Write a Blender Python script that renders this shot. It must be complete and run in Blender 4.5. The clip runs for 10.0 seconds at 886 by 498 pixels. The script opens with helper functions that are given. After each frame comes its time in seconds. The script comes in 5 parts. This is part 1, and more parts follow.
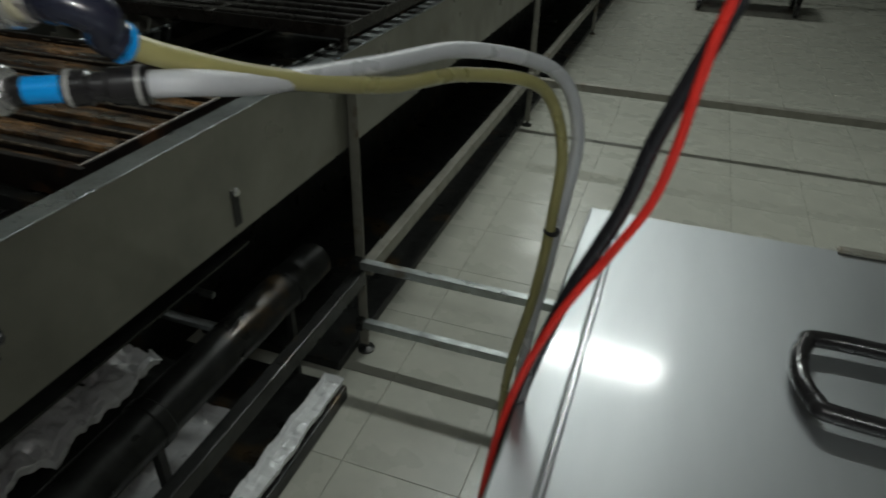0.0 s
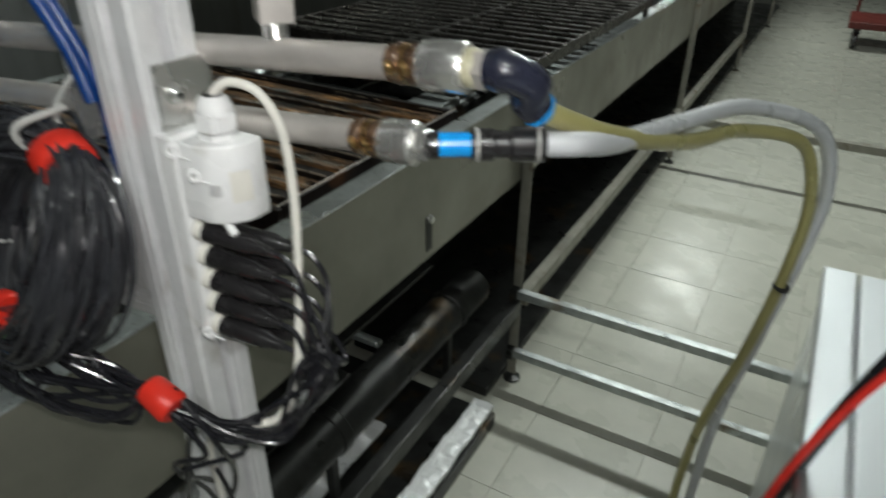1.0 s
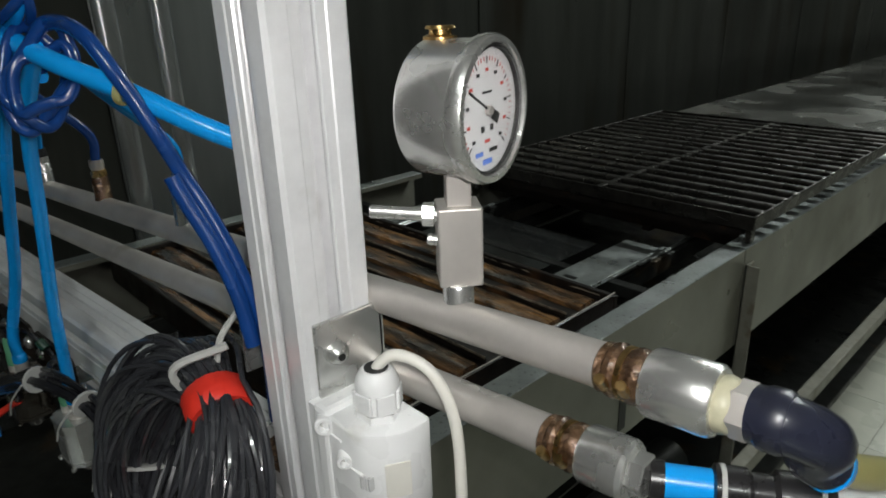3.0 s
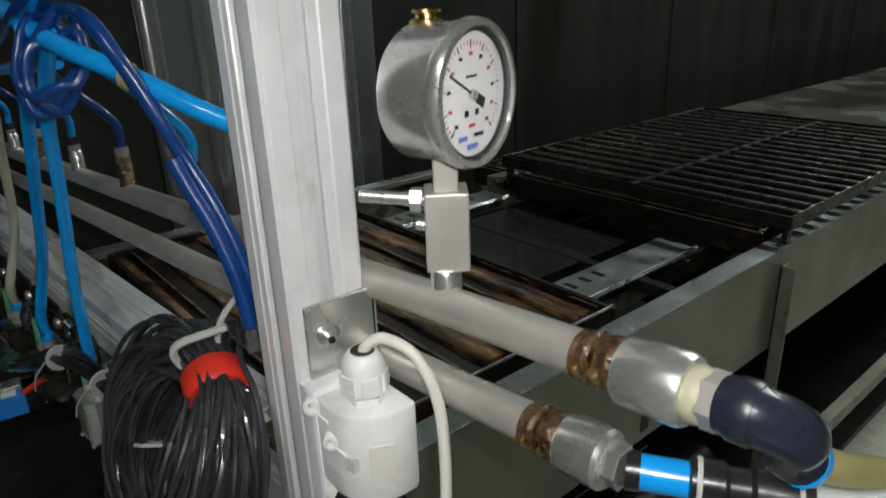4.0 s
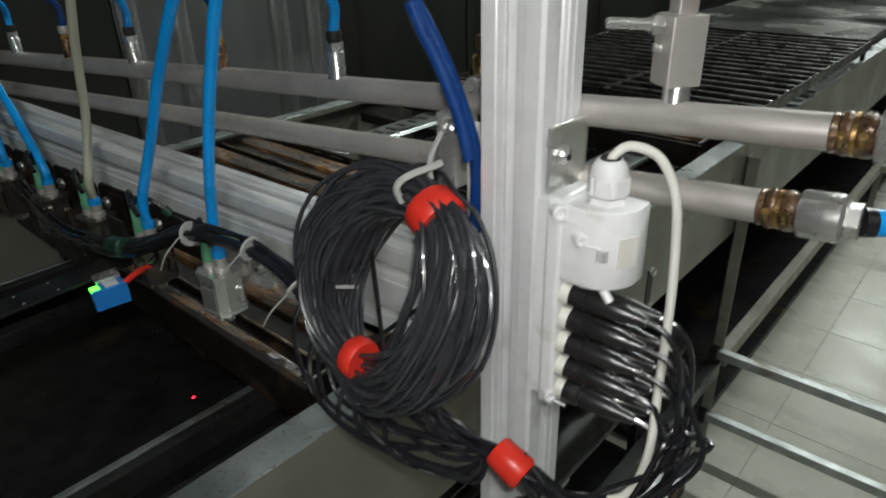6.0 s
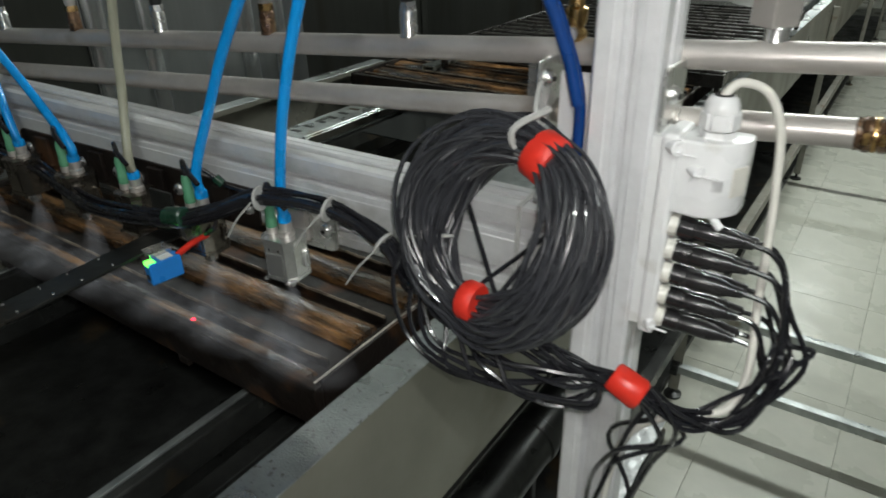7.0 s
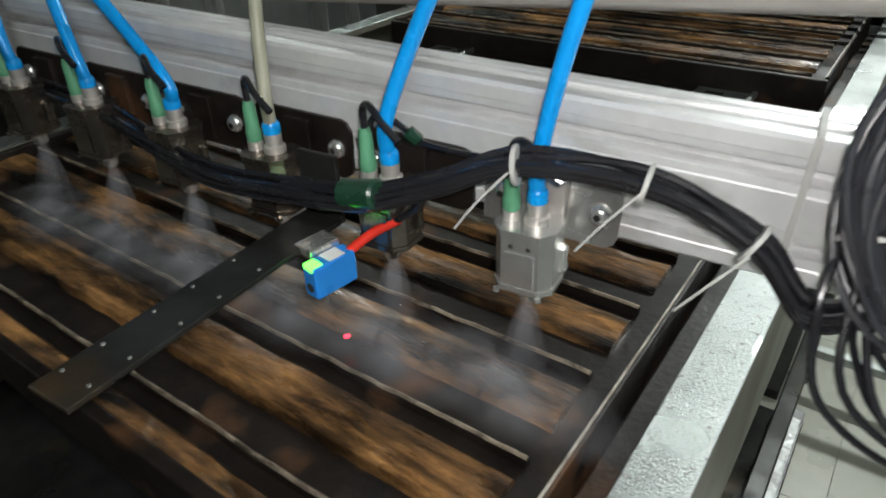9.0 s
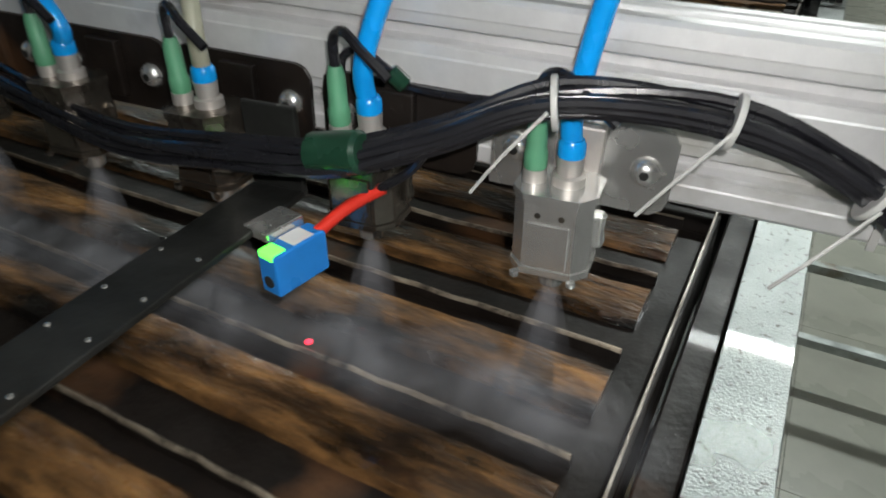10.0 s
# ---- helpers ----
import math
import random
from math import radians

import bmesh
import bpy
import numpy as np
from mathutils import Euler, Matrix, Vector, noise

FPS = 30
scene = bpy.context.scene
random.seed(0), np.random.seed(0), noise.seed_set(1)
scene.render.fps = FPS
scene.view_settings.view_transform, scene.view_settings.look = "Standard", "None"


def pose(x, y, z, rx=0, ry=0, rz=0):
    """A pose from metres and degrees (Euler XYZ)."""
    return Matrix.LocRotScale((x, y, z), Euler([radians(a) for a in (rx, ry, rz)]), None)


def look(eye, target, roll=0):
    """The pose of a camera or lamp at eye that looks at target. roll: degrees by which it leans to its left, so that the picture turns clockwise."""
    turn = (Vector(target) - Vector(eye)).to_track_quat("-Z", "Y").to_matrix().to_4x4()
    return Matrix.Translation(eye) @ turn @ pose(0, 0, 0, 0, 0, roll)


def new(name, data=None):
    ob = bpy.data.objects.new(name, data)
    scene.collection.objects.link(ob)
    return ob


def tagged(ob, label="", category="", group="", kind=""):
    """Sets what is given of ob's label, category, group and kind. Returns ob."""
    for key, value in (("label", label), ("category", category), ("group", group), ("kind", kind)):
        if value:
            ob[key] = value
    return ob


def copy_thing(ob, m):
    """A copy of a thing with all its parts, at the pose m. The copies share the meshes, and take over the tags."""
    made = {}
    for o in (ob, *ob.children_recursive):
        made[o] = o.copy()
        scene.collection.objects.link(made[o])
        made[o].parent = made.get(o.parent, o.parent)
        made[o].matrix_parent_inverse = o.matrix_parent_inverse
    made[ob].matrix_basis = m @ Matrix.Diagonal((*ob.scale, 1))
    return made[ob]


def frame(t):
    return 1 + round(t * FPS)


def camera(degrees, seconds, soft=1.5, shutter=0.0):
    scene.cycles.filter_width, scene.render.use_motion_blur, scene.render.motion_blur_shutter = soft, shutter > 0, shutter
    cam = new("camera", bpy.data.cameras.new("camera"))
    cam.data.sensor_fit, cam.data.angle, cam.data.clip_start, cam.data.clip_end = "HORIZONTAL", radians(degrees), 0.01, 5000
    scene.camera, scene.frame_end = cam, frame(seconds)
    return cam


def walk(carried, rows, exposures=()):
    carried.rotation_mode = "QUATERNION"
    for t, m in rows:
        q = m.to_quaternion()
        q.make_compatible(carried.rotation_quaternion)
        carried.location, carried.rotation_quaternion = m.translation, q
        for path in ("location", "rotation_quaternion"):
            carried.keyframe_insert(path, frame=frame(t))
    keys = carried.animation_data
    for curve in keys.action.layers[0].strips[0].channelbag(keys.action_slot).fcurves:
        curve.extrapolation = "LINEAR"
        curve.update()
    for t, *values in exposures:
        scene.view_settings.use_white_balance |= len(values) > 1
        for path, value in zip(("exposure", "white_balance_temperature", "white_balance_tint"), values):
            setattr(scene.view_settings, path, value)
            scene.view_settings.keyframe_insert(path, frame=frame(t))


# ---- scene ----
cam = camera(67.6, 10.0, 1.7, 0.5)
PATH = [
    (0, (0.035, 0.042, 1.307), (-0.531, 1.648, 0.258), 1.3),
    (0.5, (-0.034, 0.005, 1.322), (-0.734, 1.569, 0.291), 1.5),
    (0.7, (-0.074, -0.012, 1.322), (-0.826, 1.531, 0.296), 1.3),
    (1, (-0.113, -0.038, 1.333), (-0.964, 1.475, 0.34), 0.8),
    (1.5, (-0.182, -0.046, 1.353), (-1.213, 1.429, 0.481), -1.0),
    (2, (-0.201, -0.018, 1.37), (-1.321, 1.427, 0.559), -1.7),
    (2.5, (-0.208, 0.037, 1.381), (-1.461, 1.413, 0.649), -1.7),
    (3.8, (-0.181, 0.09, 1.391), (-1.624, 1.273, 0.672), -2.2),
    (4, (-0.18, 0.091, 1.381), (-1.625, 1.275, 0.667), -2.1),
    (4.5, (-0.181, 0.089, 1.371), (-1.652, 1.23, 0.64), -2.2),
    (5, (-0.197, 0.049, 1.36), (-1.627, 1.231, 0.614), -2.1),
    (5.5, (-0.23, -0.028, 1.355), (-1.555, 1.205, 0.504), -2.2),
    (5.7, (-0.245, -0.065, 1.351), (-1.514, 1.211, 0.478), -1.9),
    (6.8, (-0.326, -0.205, 1.33), (-1.376, 1.218, 0.396), -1.5),
    (7, (-0.351, -0.223, 1.33), (-1.371, 1.217, 0.389), -1.5),
    (7.5, (-0.426, -0.214, 1.322), (-1.486, 1.188, 0.366), -2.3),
    (8, (-0.523, -0.175, 1.301), (-1.607, 1.152, 0.269), -4.0),
    (8.5, (-0.585, -0.141, 1.283), (-1.688, 1.16, 0.238), -3.2),
    (9, (-0.662, -0.151, 1.24), (-1.676, 1.209, 0.18), -2.4),
    (9.5, (-0.714, -0.133, 1.204), (-1.643, 1.297, 0.158), -0.9),
    (10, (-0.747, -0.107, 1.178), (-1.556, 1.368, 0.095), -0.3),
]
# the clip begins dark and opens up
LIGHT = [(0, -0.6), (0.5, 0.2), (1.0, 0.3), (2.2, 0.2), (2.7, -0.05), (4.0, -0.2), (5.5, -0.05), (7.0, 0.5), (7.5, 0.55), (8.0, 1.0), (8.5, 0.75), (9.0, 0.55), (9.5, 0.45), (10.0, 0.0)]
walk(cam, [(t, look(eye, target, roll)) for t, eye, target, roll in PATH], LIGHT)

# ---- world and lamps ----
world = bpy.data.worlds.new("world")
scene.world = world
world.use_nodes = True
world.node_tree.nodes["Background"].inputs[0].default_value = (0.75, 0.85, 0.8, 1)
world.node_tree.nodes["Background"].inputs[1].default_value = 0.03
CEIL = 3.0
# ceiling tubes: x, y, length along y or x, watts
TUBES = [(-0.35, 3.0, "x", 50), (0.6, -1.1, "x", 24), (-1.1, 7.0, "x", 46)]


# ---- materials ----
def mat(name, color, rough=0.5, metal=0.0, vary=0.15, scale=40.0, bump=0.0, bscale=200.0, dark=None, stain=None, sscale=6.0, samount=0.5, stretch=(1, 1, 1), clear=0.0, trans=0.0, rvary=0.15, rand=0.0, ior=1.45, island=False):
    m = bpy.data.materials.new(name)
    m.use_nodes = True
    nt = m.node_tree
    b = nt.nodes["Principled BSDF"]
    tc = nt.nodes.new("ShaderNodeTexCoord")
    mp = nt.nodes.new("ShaderNodeMapping")
    mp.inputs["Scale"].default_value = stretch
    nt.links.new(tc.outputs["Object"], mp.inputs[0])
    n1 = nt.nodes.new("ShaderNodeTexNoise")
    n1.inputs["Scale"].default_value = scale
    n1.inputs["Detail"].default_value = 8
    n1.inputs["Roughness"].default_value = 0.62
    nt.links.new(mp.outputs[0], n1.inputs[0])
    r1 = nt.nodes.new("ShaderNodeValToRGB")
    lo = dark or [c * (1 - vary) for c in color]
    hi = [min(1, c * (1 + vary * 0.6)) for c in color]
    r1.color_ramp.elements[0].position, r1.color_ramp.elements[1].position = 0.3, 0.72
    r1.color_ramp.elements[0].color, r1.color_ramp.elements[1].color = (*lo, 1), (*hi, 1)
    nt.links.new(n1.outputs[0], r1.inputs[0])
    col = r1.outputs[0]
    if stain:
        n2 = nt.nodes.new("ShaderNodeTexNoise")
        n2.inputs["Scale"].default_value, n2.inputs["Detail"].default_value = sscale, 6
        nt.links.new(mp.outputs[0], n2.inputs[0])
        r2 = nt.nodes.new("ShaderNodeValToRGB")
        r2.color_ramp.elements[0].position, r2.color_ramp.elements[1].position = 0.62 - samount * 0.25, 0.72 - samount * 0.1
        nt.links.new(n2.outputs[0], r2.inputs[0])
        mx = nt.nodes.new("ShaderNodeMixRGB")
        mx.inputs[2].default_value = (*stain, 1)
        nt.links.new(r2.outputs[0], mx.inputs[0])
        nt.links.new(col, mx.inputs[1])
        col = mx.outputs[0]
    if rand:
        oi = nt.nodes.new("ShaderNodeNewGeometry" if island else "ShaderNodeObjectInfo")
        mr = nt.nodes.new("ShaderNodeMapRange")
        mr.inputs[3].default_value, mr.inputs[4].default_value = 1 - rand, 1 + rand
        nt.links.new(oi.outputs["Random Per Island" if island else "Random"], mr.inputs[0])
        ml = nt.nodes.new("ShaderNodeVectorMath")
        ml.operation = "SCALE"
        nt.links.new(col, ml.inputs[0])
        nt.links.new(mr.outputs[0], ml.inputs["Scale"])
        col = ml.outputs[0]
    nt.links.new(col, b.inputs["Base Color"])
    n3 = nt.nodes.new("ShaderNodeTexNoise")
    n3.inputs["Scale"].default_value, n3.inputs["Detail"].default_value = scale * 0.6, 4
    nt.links.new(mp.outputs[0], n3.inputs[0])
    m3 = nt.nodes.new("ShaderNodeMapRange")
    m3.inputs[1].default_value, m3.inputs[2].default_value = 0.3, 0.7
    m3.inputs[3].default_value, m3.inputs[4].default_value = max(0.02, rough - rvary), min(1, rough + rvary)
    nt.links.new(n3.outputs[0], m3.inputs[0])
    nt.links.new(m3.outputs[0], b.inputs["Roughness"])
    b.inputs["Metallic"].default_value = metal
    b.inputs["Coat Weight"].default_value = clear
    b.inputs["Transmission Weight"].default_value = trans
    b.inputs["IOR"].default_value = ior
    if bump:
        n4 = nt.nodes.new("ShaderNodeTexNoise")
        n4.inputs["Scale"].default_value, n4.inputs["Detail"].default_value = bscale, 4
        nt.links.new(mp.outputs[0], n4.inputs[0])
        bp = nt.nodes.new("ShaderNodeBump")
        bp.inputs["Strength"].default_value, bp.inputs["Distance"].default_value = bump, 0.002
        nt.links.new(n4.outputs[0], bp.inputs["Height"])
        nt.links.new(bp.outputs[0], b.inputs["Normal"])
    return m


def glow(name, color, strength):
    m = bpy.data.materials.new(name)
    m.use_nodes = True
    b = m.node_tree.nodes["Principled BSDF"]
    b.inputs["Base Color"].default_value = (*color, 1)
    b.inputs["Emission Color"].default_value = (*color, 1)
    b.inputs["Emission Strength"].default_value = strength
    return m


TILE = mat("vinyl_tile", (0.42, 0.42, 0.36), 0.30, 0, 0.10, 9, 0.05, 60, stain=(0.30, 0.29, 0.24), sscale=3.5, samount=0.1, rand=0.02, rvary=0.08)
GROUT = mat("tile_joint", (0.37, 0.37, 0.32), 0.6, 0, 0.3, 30)
GALV = mat("galvanised_steel", (0.46, 0.49, 0.48), 0.36, 0.85, 0.35, 22, 0.08, 90, stain=(0.16, 0.11, 0.05), sscale=9, samount=0.05, rvary=0.14)
PLATE = mat("painted_side_plate", (0.24, 0.235, 0.195), 0.40, 0.35, 0.18, 7, 0.05, 40, stain=(0.15, 0.135, 0.10), sscale=4, samount=0.12)
LEGM = mat("leg_steel", (0.27, 0.26, 0.22), 0.45, 0.4, 0.2, 25, 0.05, 90, stain=(0.17, 0.13, 0.09), sscale=18, samount=0.1)
STAIN = mat("stainless", (0.68, 0.68, 0.66), 0.26, 0.85, 0.08, 90, 0.015, 400, rvary=0.04)
STAINP = mat("stainless_pipe", (0.52, 0.49, 0.46), 0.42, 0.55, 0.14, 26, 0.05, 160, stain=(0.36, 0.31, 0.26), sscale=14, samount=0.05)
BRUSH = mat("brushed_sheet", (0.60, 0.62, 0.63), 0.30, 1, 0.10, 14, 0.05, 120, stretch=(1, 1, 1), rvary=0.06)
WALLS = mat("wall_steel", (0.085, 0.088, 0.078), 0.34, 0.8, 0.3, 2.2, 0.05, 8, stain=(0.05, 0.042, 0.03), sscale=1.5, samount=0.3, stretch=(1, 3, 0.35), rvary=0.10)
# copies of the wall steel, lighter to carry reflected light and highlight streaks
WALLP = mat("wall_steel_lit", (0.46, 0.48, 0.475), 0.32, 0.9, 0.25, 2.6, 0.05, 8, stretch=(1, 3, 0.35), rvary=0.10)
WALLR = mat("wall_steel_highlight", (0.66, 0.68, 0.68), 0.24, 0.9, 0.10, 3, 0.03, 8, stretch=(1, 3, 0.35), rvary=0.06)
PLATEG = mat("glossy_deck_plate", (0.17, 0.18, 0.18), 0.10, 0.9, 0.25, 6, 0.04, 40, stain=(0.10, 0.09, 0.07), sscale=4, samount=0.2, rvary=0.06)
PRINT = mat("grey_print", (0.58, 0.58, 0.58), 0.5, 0, 0.05, 40)
CLEARH = mat("greyed_clear_hose", (0.42, 0.42, 0.32), 0.35, 0, 0.08, 20, trans=0.25, clear=0.2)
ALU = mat("anodised_aluminium", (0.80, 0.80, 0.81), 0.36, 0.22, 0.08, 50, 0.02, 200, stain=(0.52, 0.51, 0.48), sscale=10, samount=0.02, rvary=0.06)
# copy of the post's aluminium, made to draw darker for the beam's weaker light
ALUB = mat("shaded_aluminium", (0.80, 0.80, 0.80), 0.38, 0.48, 0.10, 40, 0.03, 200, stain=(0.45, 0.44, 0.40), sscale=9, samount=0.05, rvary=0.08)
RUST = mat("rusty_slat", (0.46, 0.23, 0.080), 0.32, 0.05, 0.7, 46, 1.0, 190, dark=(0.075, 0.036, 0.016), stain=(0.008, 0.006, 0.005), sscale=13, samount=0.9, stretch=(0.42, 1.7, 1), clear=0.5, rand=0.25)


def soot(m, size, lo, a, b):
    # burnt-on grease in large uneven patches
    nt = m.node_tree
    ps = nt.nodes["Principled BSDF"]
    src = ps.inputs["Base Color"].links[0].from_socket
    tc = nt.nodes.new("ShaderNodeTexCoord")
    mp = nt.nodes.new("ShaderNodeMapping")
    mp.inputs["Scale"].default_value = size
    nz = nt.nodes.new("ShaderNodeTexNoise")
    nz.inputs["Scale"].default_value, nz.inputs["Detail"].default_value, nz.inputs["Roughness"].default_value = 1.0, 7, 0.68
    mr = nt.nodes.new("ShaderNodeMapRange")
    mr.inputs[1].default_value, mr.inputs[2].default_value, mr.inputs[3].default_value, mr.inputs[4].default_value = a, b, lo, 1.0
    sc = nt.nodes.new("ShaderNodeVectorMath")
    sc.operation = "SCALE"
    nt.links.new(tc.outputs["Object"], mp.inputs[0])
    nt.links.new(mp.outputs[0], nz.inputs[0])
    nt.links.new(nz.outputs[0], mr.inputs[0])
    nt.links.new(src, sc.inputs[0])
    nt.links.new(mr.outputs[0], sc.inputs["Scale"])
    nt.links.new(sc.outputs[0], ps.inputs["Base Color"])


soot(RUST, (8, 34, 10), 0.18, 0.37, 0.52)
soot(RUST, (4, 20, 10), 0.20, 0.40, 0.54)
NOZM = mat("polished_nozzle_steel", (0.66, 0.66, 0.64), 0.22, 0.8, 0.12, 60, 0.02, 200, rvary=0.05)
NOZD = mat("spray_stained_steel", (0.22, 0.195, 0.165), 0.22, 0.9, 0.4, 50, 0.1, 200, stain=(0.05, 0.03, 0.02), sscale=40, samount=0.3)
WORN = mat("worn_edge", (0.40, 0.34, 0.26), 0.42, 0.3, 0.6, 60, 0.6, 250, dark=(0.06, 0.04, 0.03), stretch=(0.5, 1, 1))
soot(WORN, (22, 60, 10), 0.22, 0.38, 0.50)
EDGE = mat("rubbed_rim_steel", (0.62, 0.58, 0.52), 0.34, 0.4, 0.5, 70, 0.4, 250, dark=(0.16, 0.12, 0.09), stretch=(1, 0.4, 1))
WRAP = mat("dark_green_wrap", (0.012, 0.045, 0.026), 0.25, 0, 0.3, 60, clear=0.4)
BURNT = mat("burnt_tray_steel", (0.014, 0.010, 0.008), 0.46, 0.1, 0.6, 30, 0.3, 150, stain=(0.10, 0.045, 0.018), sscale=9, samount=0.2, clear=0.08)
# oily steel parts, and the dark tone of the shade sheets under the frame
DARKST = mat("oily_and_shade_steel", (0.035, 0.036, 0.034), 0.38, 0.5, 0.5, 20, 0.2, 90, stain=(0.09, 0.06, 0.03), sscale=7, samount=0.1)
GRILL = mat("grille_bar_steel", (0.06, 0.055, 0.05), 0.3, 0.8, 0.5, 30, 0.1, 120)
RUSTC = mat("rusty_clamp", (0.15, 0.085, 0.045), 0.24, 0.55, 0.6, 110, 0.8, 350, dark=(0.035, 0.018, 0.010), stain=(0.34, 0.24, 0.14), sscale=90, samount=0.25, clear=0.5)
WHITEP = mat("white_plastic", (0.78, 0.78, 0.78), 0.38, 0, 0.04, 40, 0.02, 200, stain=(0.62, 0.61, 0.58), sscale=25, samount=0.03)
TAPE = mat("old_thread_tape", (0.42, 0.40, 0.28), 0.5, 0, 0.25, 60, 0.3, 200)
IVORY = mat("ivory_cable", (0.72, 0.70, 0.64), 0.45, 0, 0.07, 30)
BLACK = mat("black_cable", (0.014, 0.014, 0.017), 0.26, 0, 0.3, 60, 0.03, 300, clear=0.45, rvary=0.08)
# black cable copy for the coil, base lifted to carry the lamp's sheen
COILM = mat("coil_cable_sheen", (0.034, 0.035, 0.040), 0.30, 0, 0.3, 60, 0.03, 300, clear=0.7, rvary=0.10)
BLACKP = mat("black_plastic", (0.018, 0.017, 0.018), 0.28, 0, 0.3, 50, 0.04, 200, clear=0.3, rvary=0.1)
NAVY = mat("navy_elbow_plastic", (0.018, 0.02, 0.035), 0.22, 0, 0.3, 40, 0.1, 90, clear=0.5)
REDT = mat("red_tape", (0.72, 0.035, 0.02), 0.4, 0, 0.15, 50, 0.05, 200)
REDC = mat("red_cable", (0.65, 0.03, 0.02), 0.38, 0, 0.15, 40)
BLUE = mat("blue_hose", (0.004, 0.31, 0.80), 0.25, 0, 0.10, 25, clear=0.4, rvary=0.06)
DBLUE = mat("dark_blue_hose", (0.006, 0.045, 0.20), 0.25, 0, 0.2, 25, clear=0.4, rvary=0.06)
SENSB = mat("blue_sensor_plastic", (0.02, 0.22, 0.66), 0.4, 0, 0.08, 60)
GREENP = mat("green_connector", (0.10, 0.30, 0.17), 0.42, 0, 0.1, 60)
MILKY = mat("milky_hose", (0.62, 0.64, 0.66), 0.35, 0, 0.06, 20, trans=0.25, clear=0.2)
YELH = mat("yellowed_hose", (0.44, 0.41, 0.17), 0.35, 0, 0.12, 18, trans=0.3, clear=0.2)
FOIL = mat("aluminium_foil", (0.93, 0.94, 0.94), 0.34, 0.15, 0.04, 30, 1.0, 40)
BRASS = mat("brass", (0.55, 0.36, 0.15), 0.3, 1, 0.3, 90, 0.1, 300)
TIEW = mat("white_zip_tie", (0.46, 0.46, 0.44), 0.5, 0, 0.1, 50)
DIAL = mat("dial_white", (0.80, 0.80, 0.80), 0.5, 0, 0.03, 30)
INK = mat("dial_ink", (0.02, 0.02, 0.02), 0.6, 0, 0.1, 50)
INKR = mat("dial_red", (0.60, 0.08, 0.06), 0.6, 0, 0.1, 50)
INKB = mat("dial_blue", (0.10, 0.20, 0.62), 0.6, 0, 0.1, 50)
PAINTW = mat("painted_wall", (0.26, 0.27, 0.25), 0.6, 0, 0.08, 3, 0.05, 40, stain=(0.20, 0.20, 0.18), sscale=1.2, samount=0.1)
CEILM = mat("white_ceiling", (0.62, 0.63, 0.61), 0.7, 0, 0.06, 3)
REDD = mat("dark_red_paint", (0.12, 0.02, 0.015), 0.5, 0, 0.2, 8)
FLANGE = mat("wet_zinc_flange", (0.42, 0.45, 0.445), 0.32, 0.85, 0.3, 12, 0.4, 520, stain=(0.17, 0.165, 0.15), sscale=170, samount=0.14, rvary=0.14, clear=0.3)
LID = mat("cabinet_lid_steel", (0.42, 0.44, 0.45), 0.46, 0.9, 0.08, 14, 0.03, 160, stretch=(1, 0.2, 1), clear=0.7, rvary=0.04)
LID.node_tree.nodes["Principled BSDF"].inputs["Coat Roughness"].default_value = 0.11
DECK = mat("worn_deck_steel", (0.22, 0.22, 0.20), 0.22, 0.9, 0.3, 6, 0.1, 60, stain=(0.08, 0.06, 0.04), sscale=3, samount=0.3)
TUBE = glow("lit_tube", (1.0, 0.98, 0.92), 14)
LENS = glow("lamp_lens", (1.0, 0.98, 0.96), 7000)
LASER = glow("laser_dot", (1.0, 0.02, 0.05), 3)
LEDG = glow("green_led", (0.10, 1.0, 0.06), 3.0)
GLASS = bpy.data.materials.new("gauge_glass")
GLASS.use_nodes = True
_b = GLASS.node_tree.nodes["Principled BSDF"]
_b.inputs["Transmission Weight"].default_value, _b.inputs["Roughness"].default_value, _b.inputs["IOR"].default_value = 1.0, 0.02, 1.15



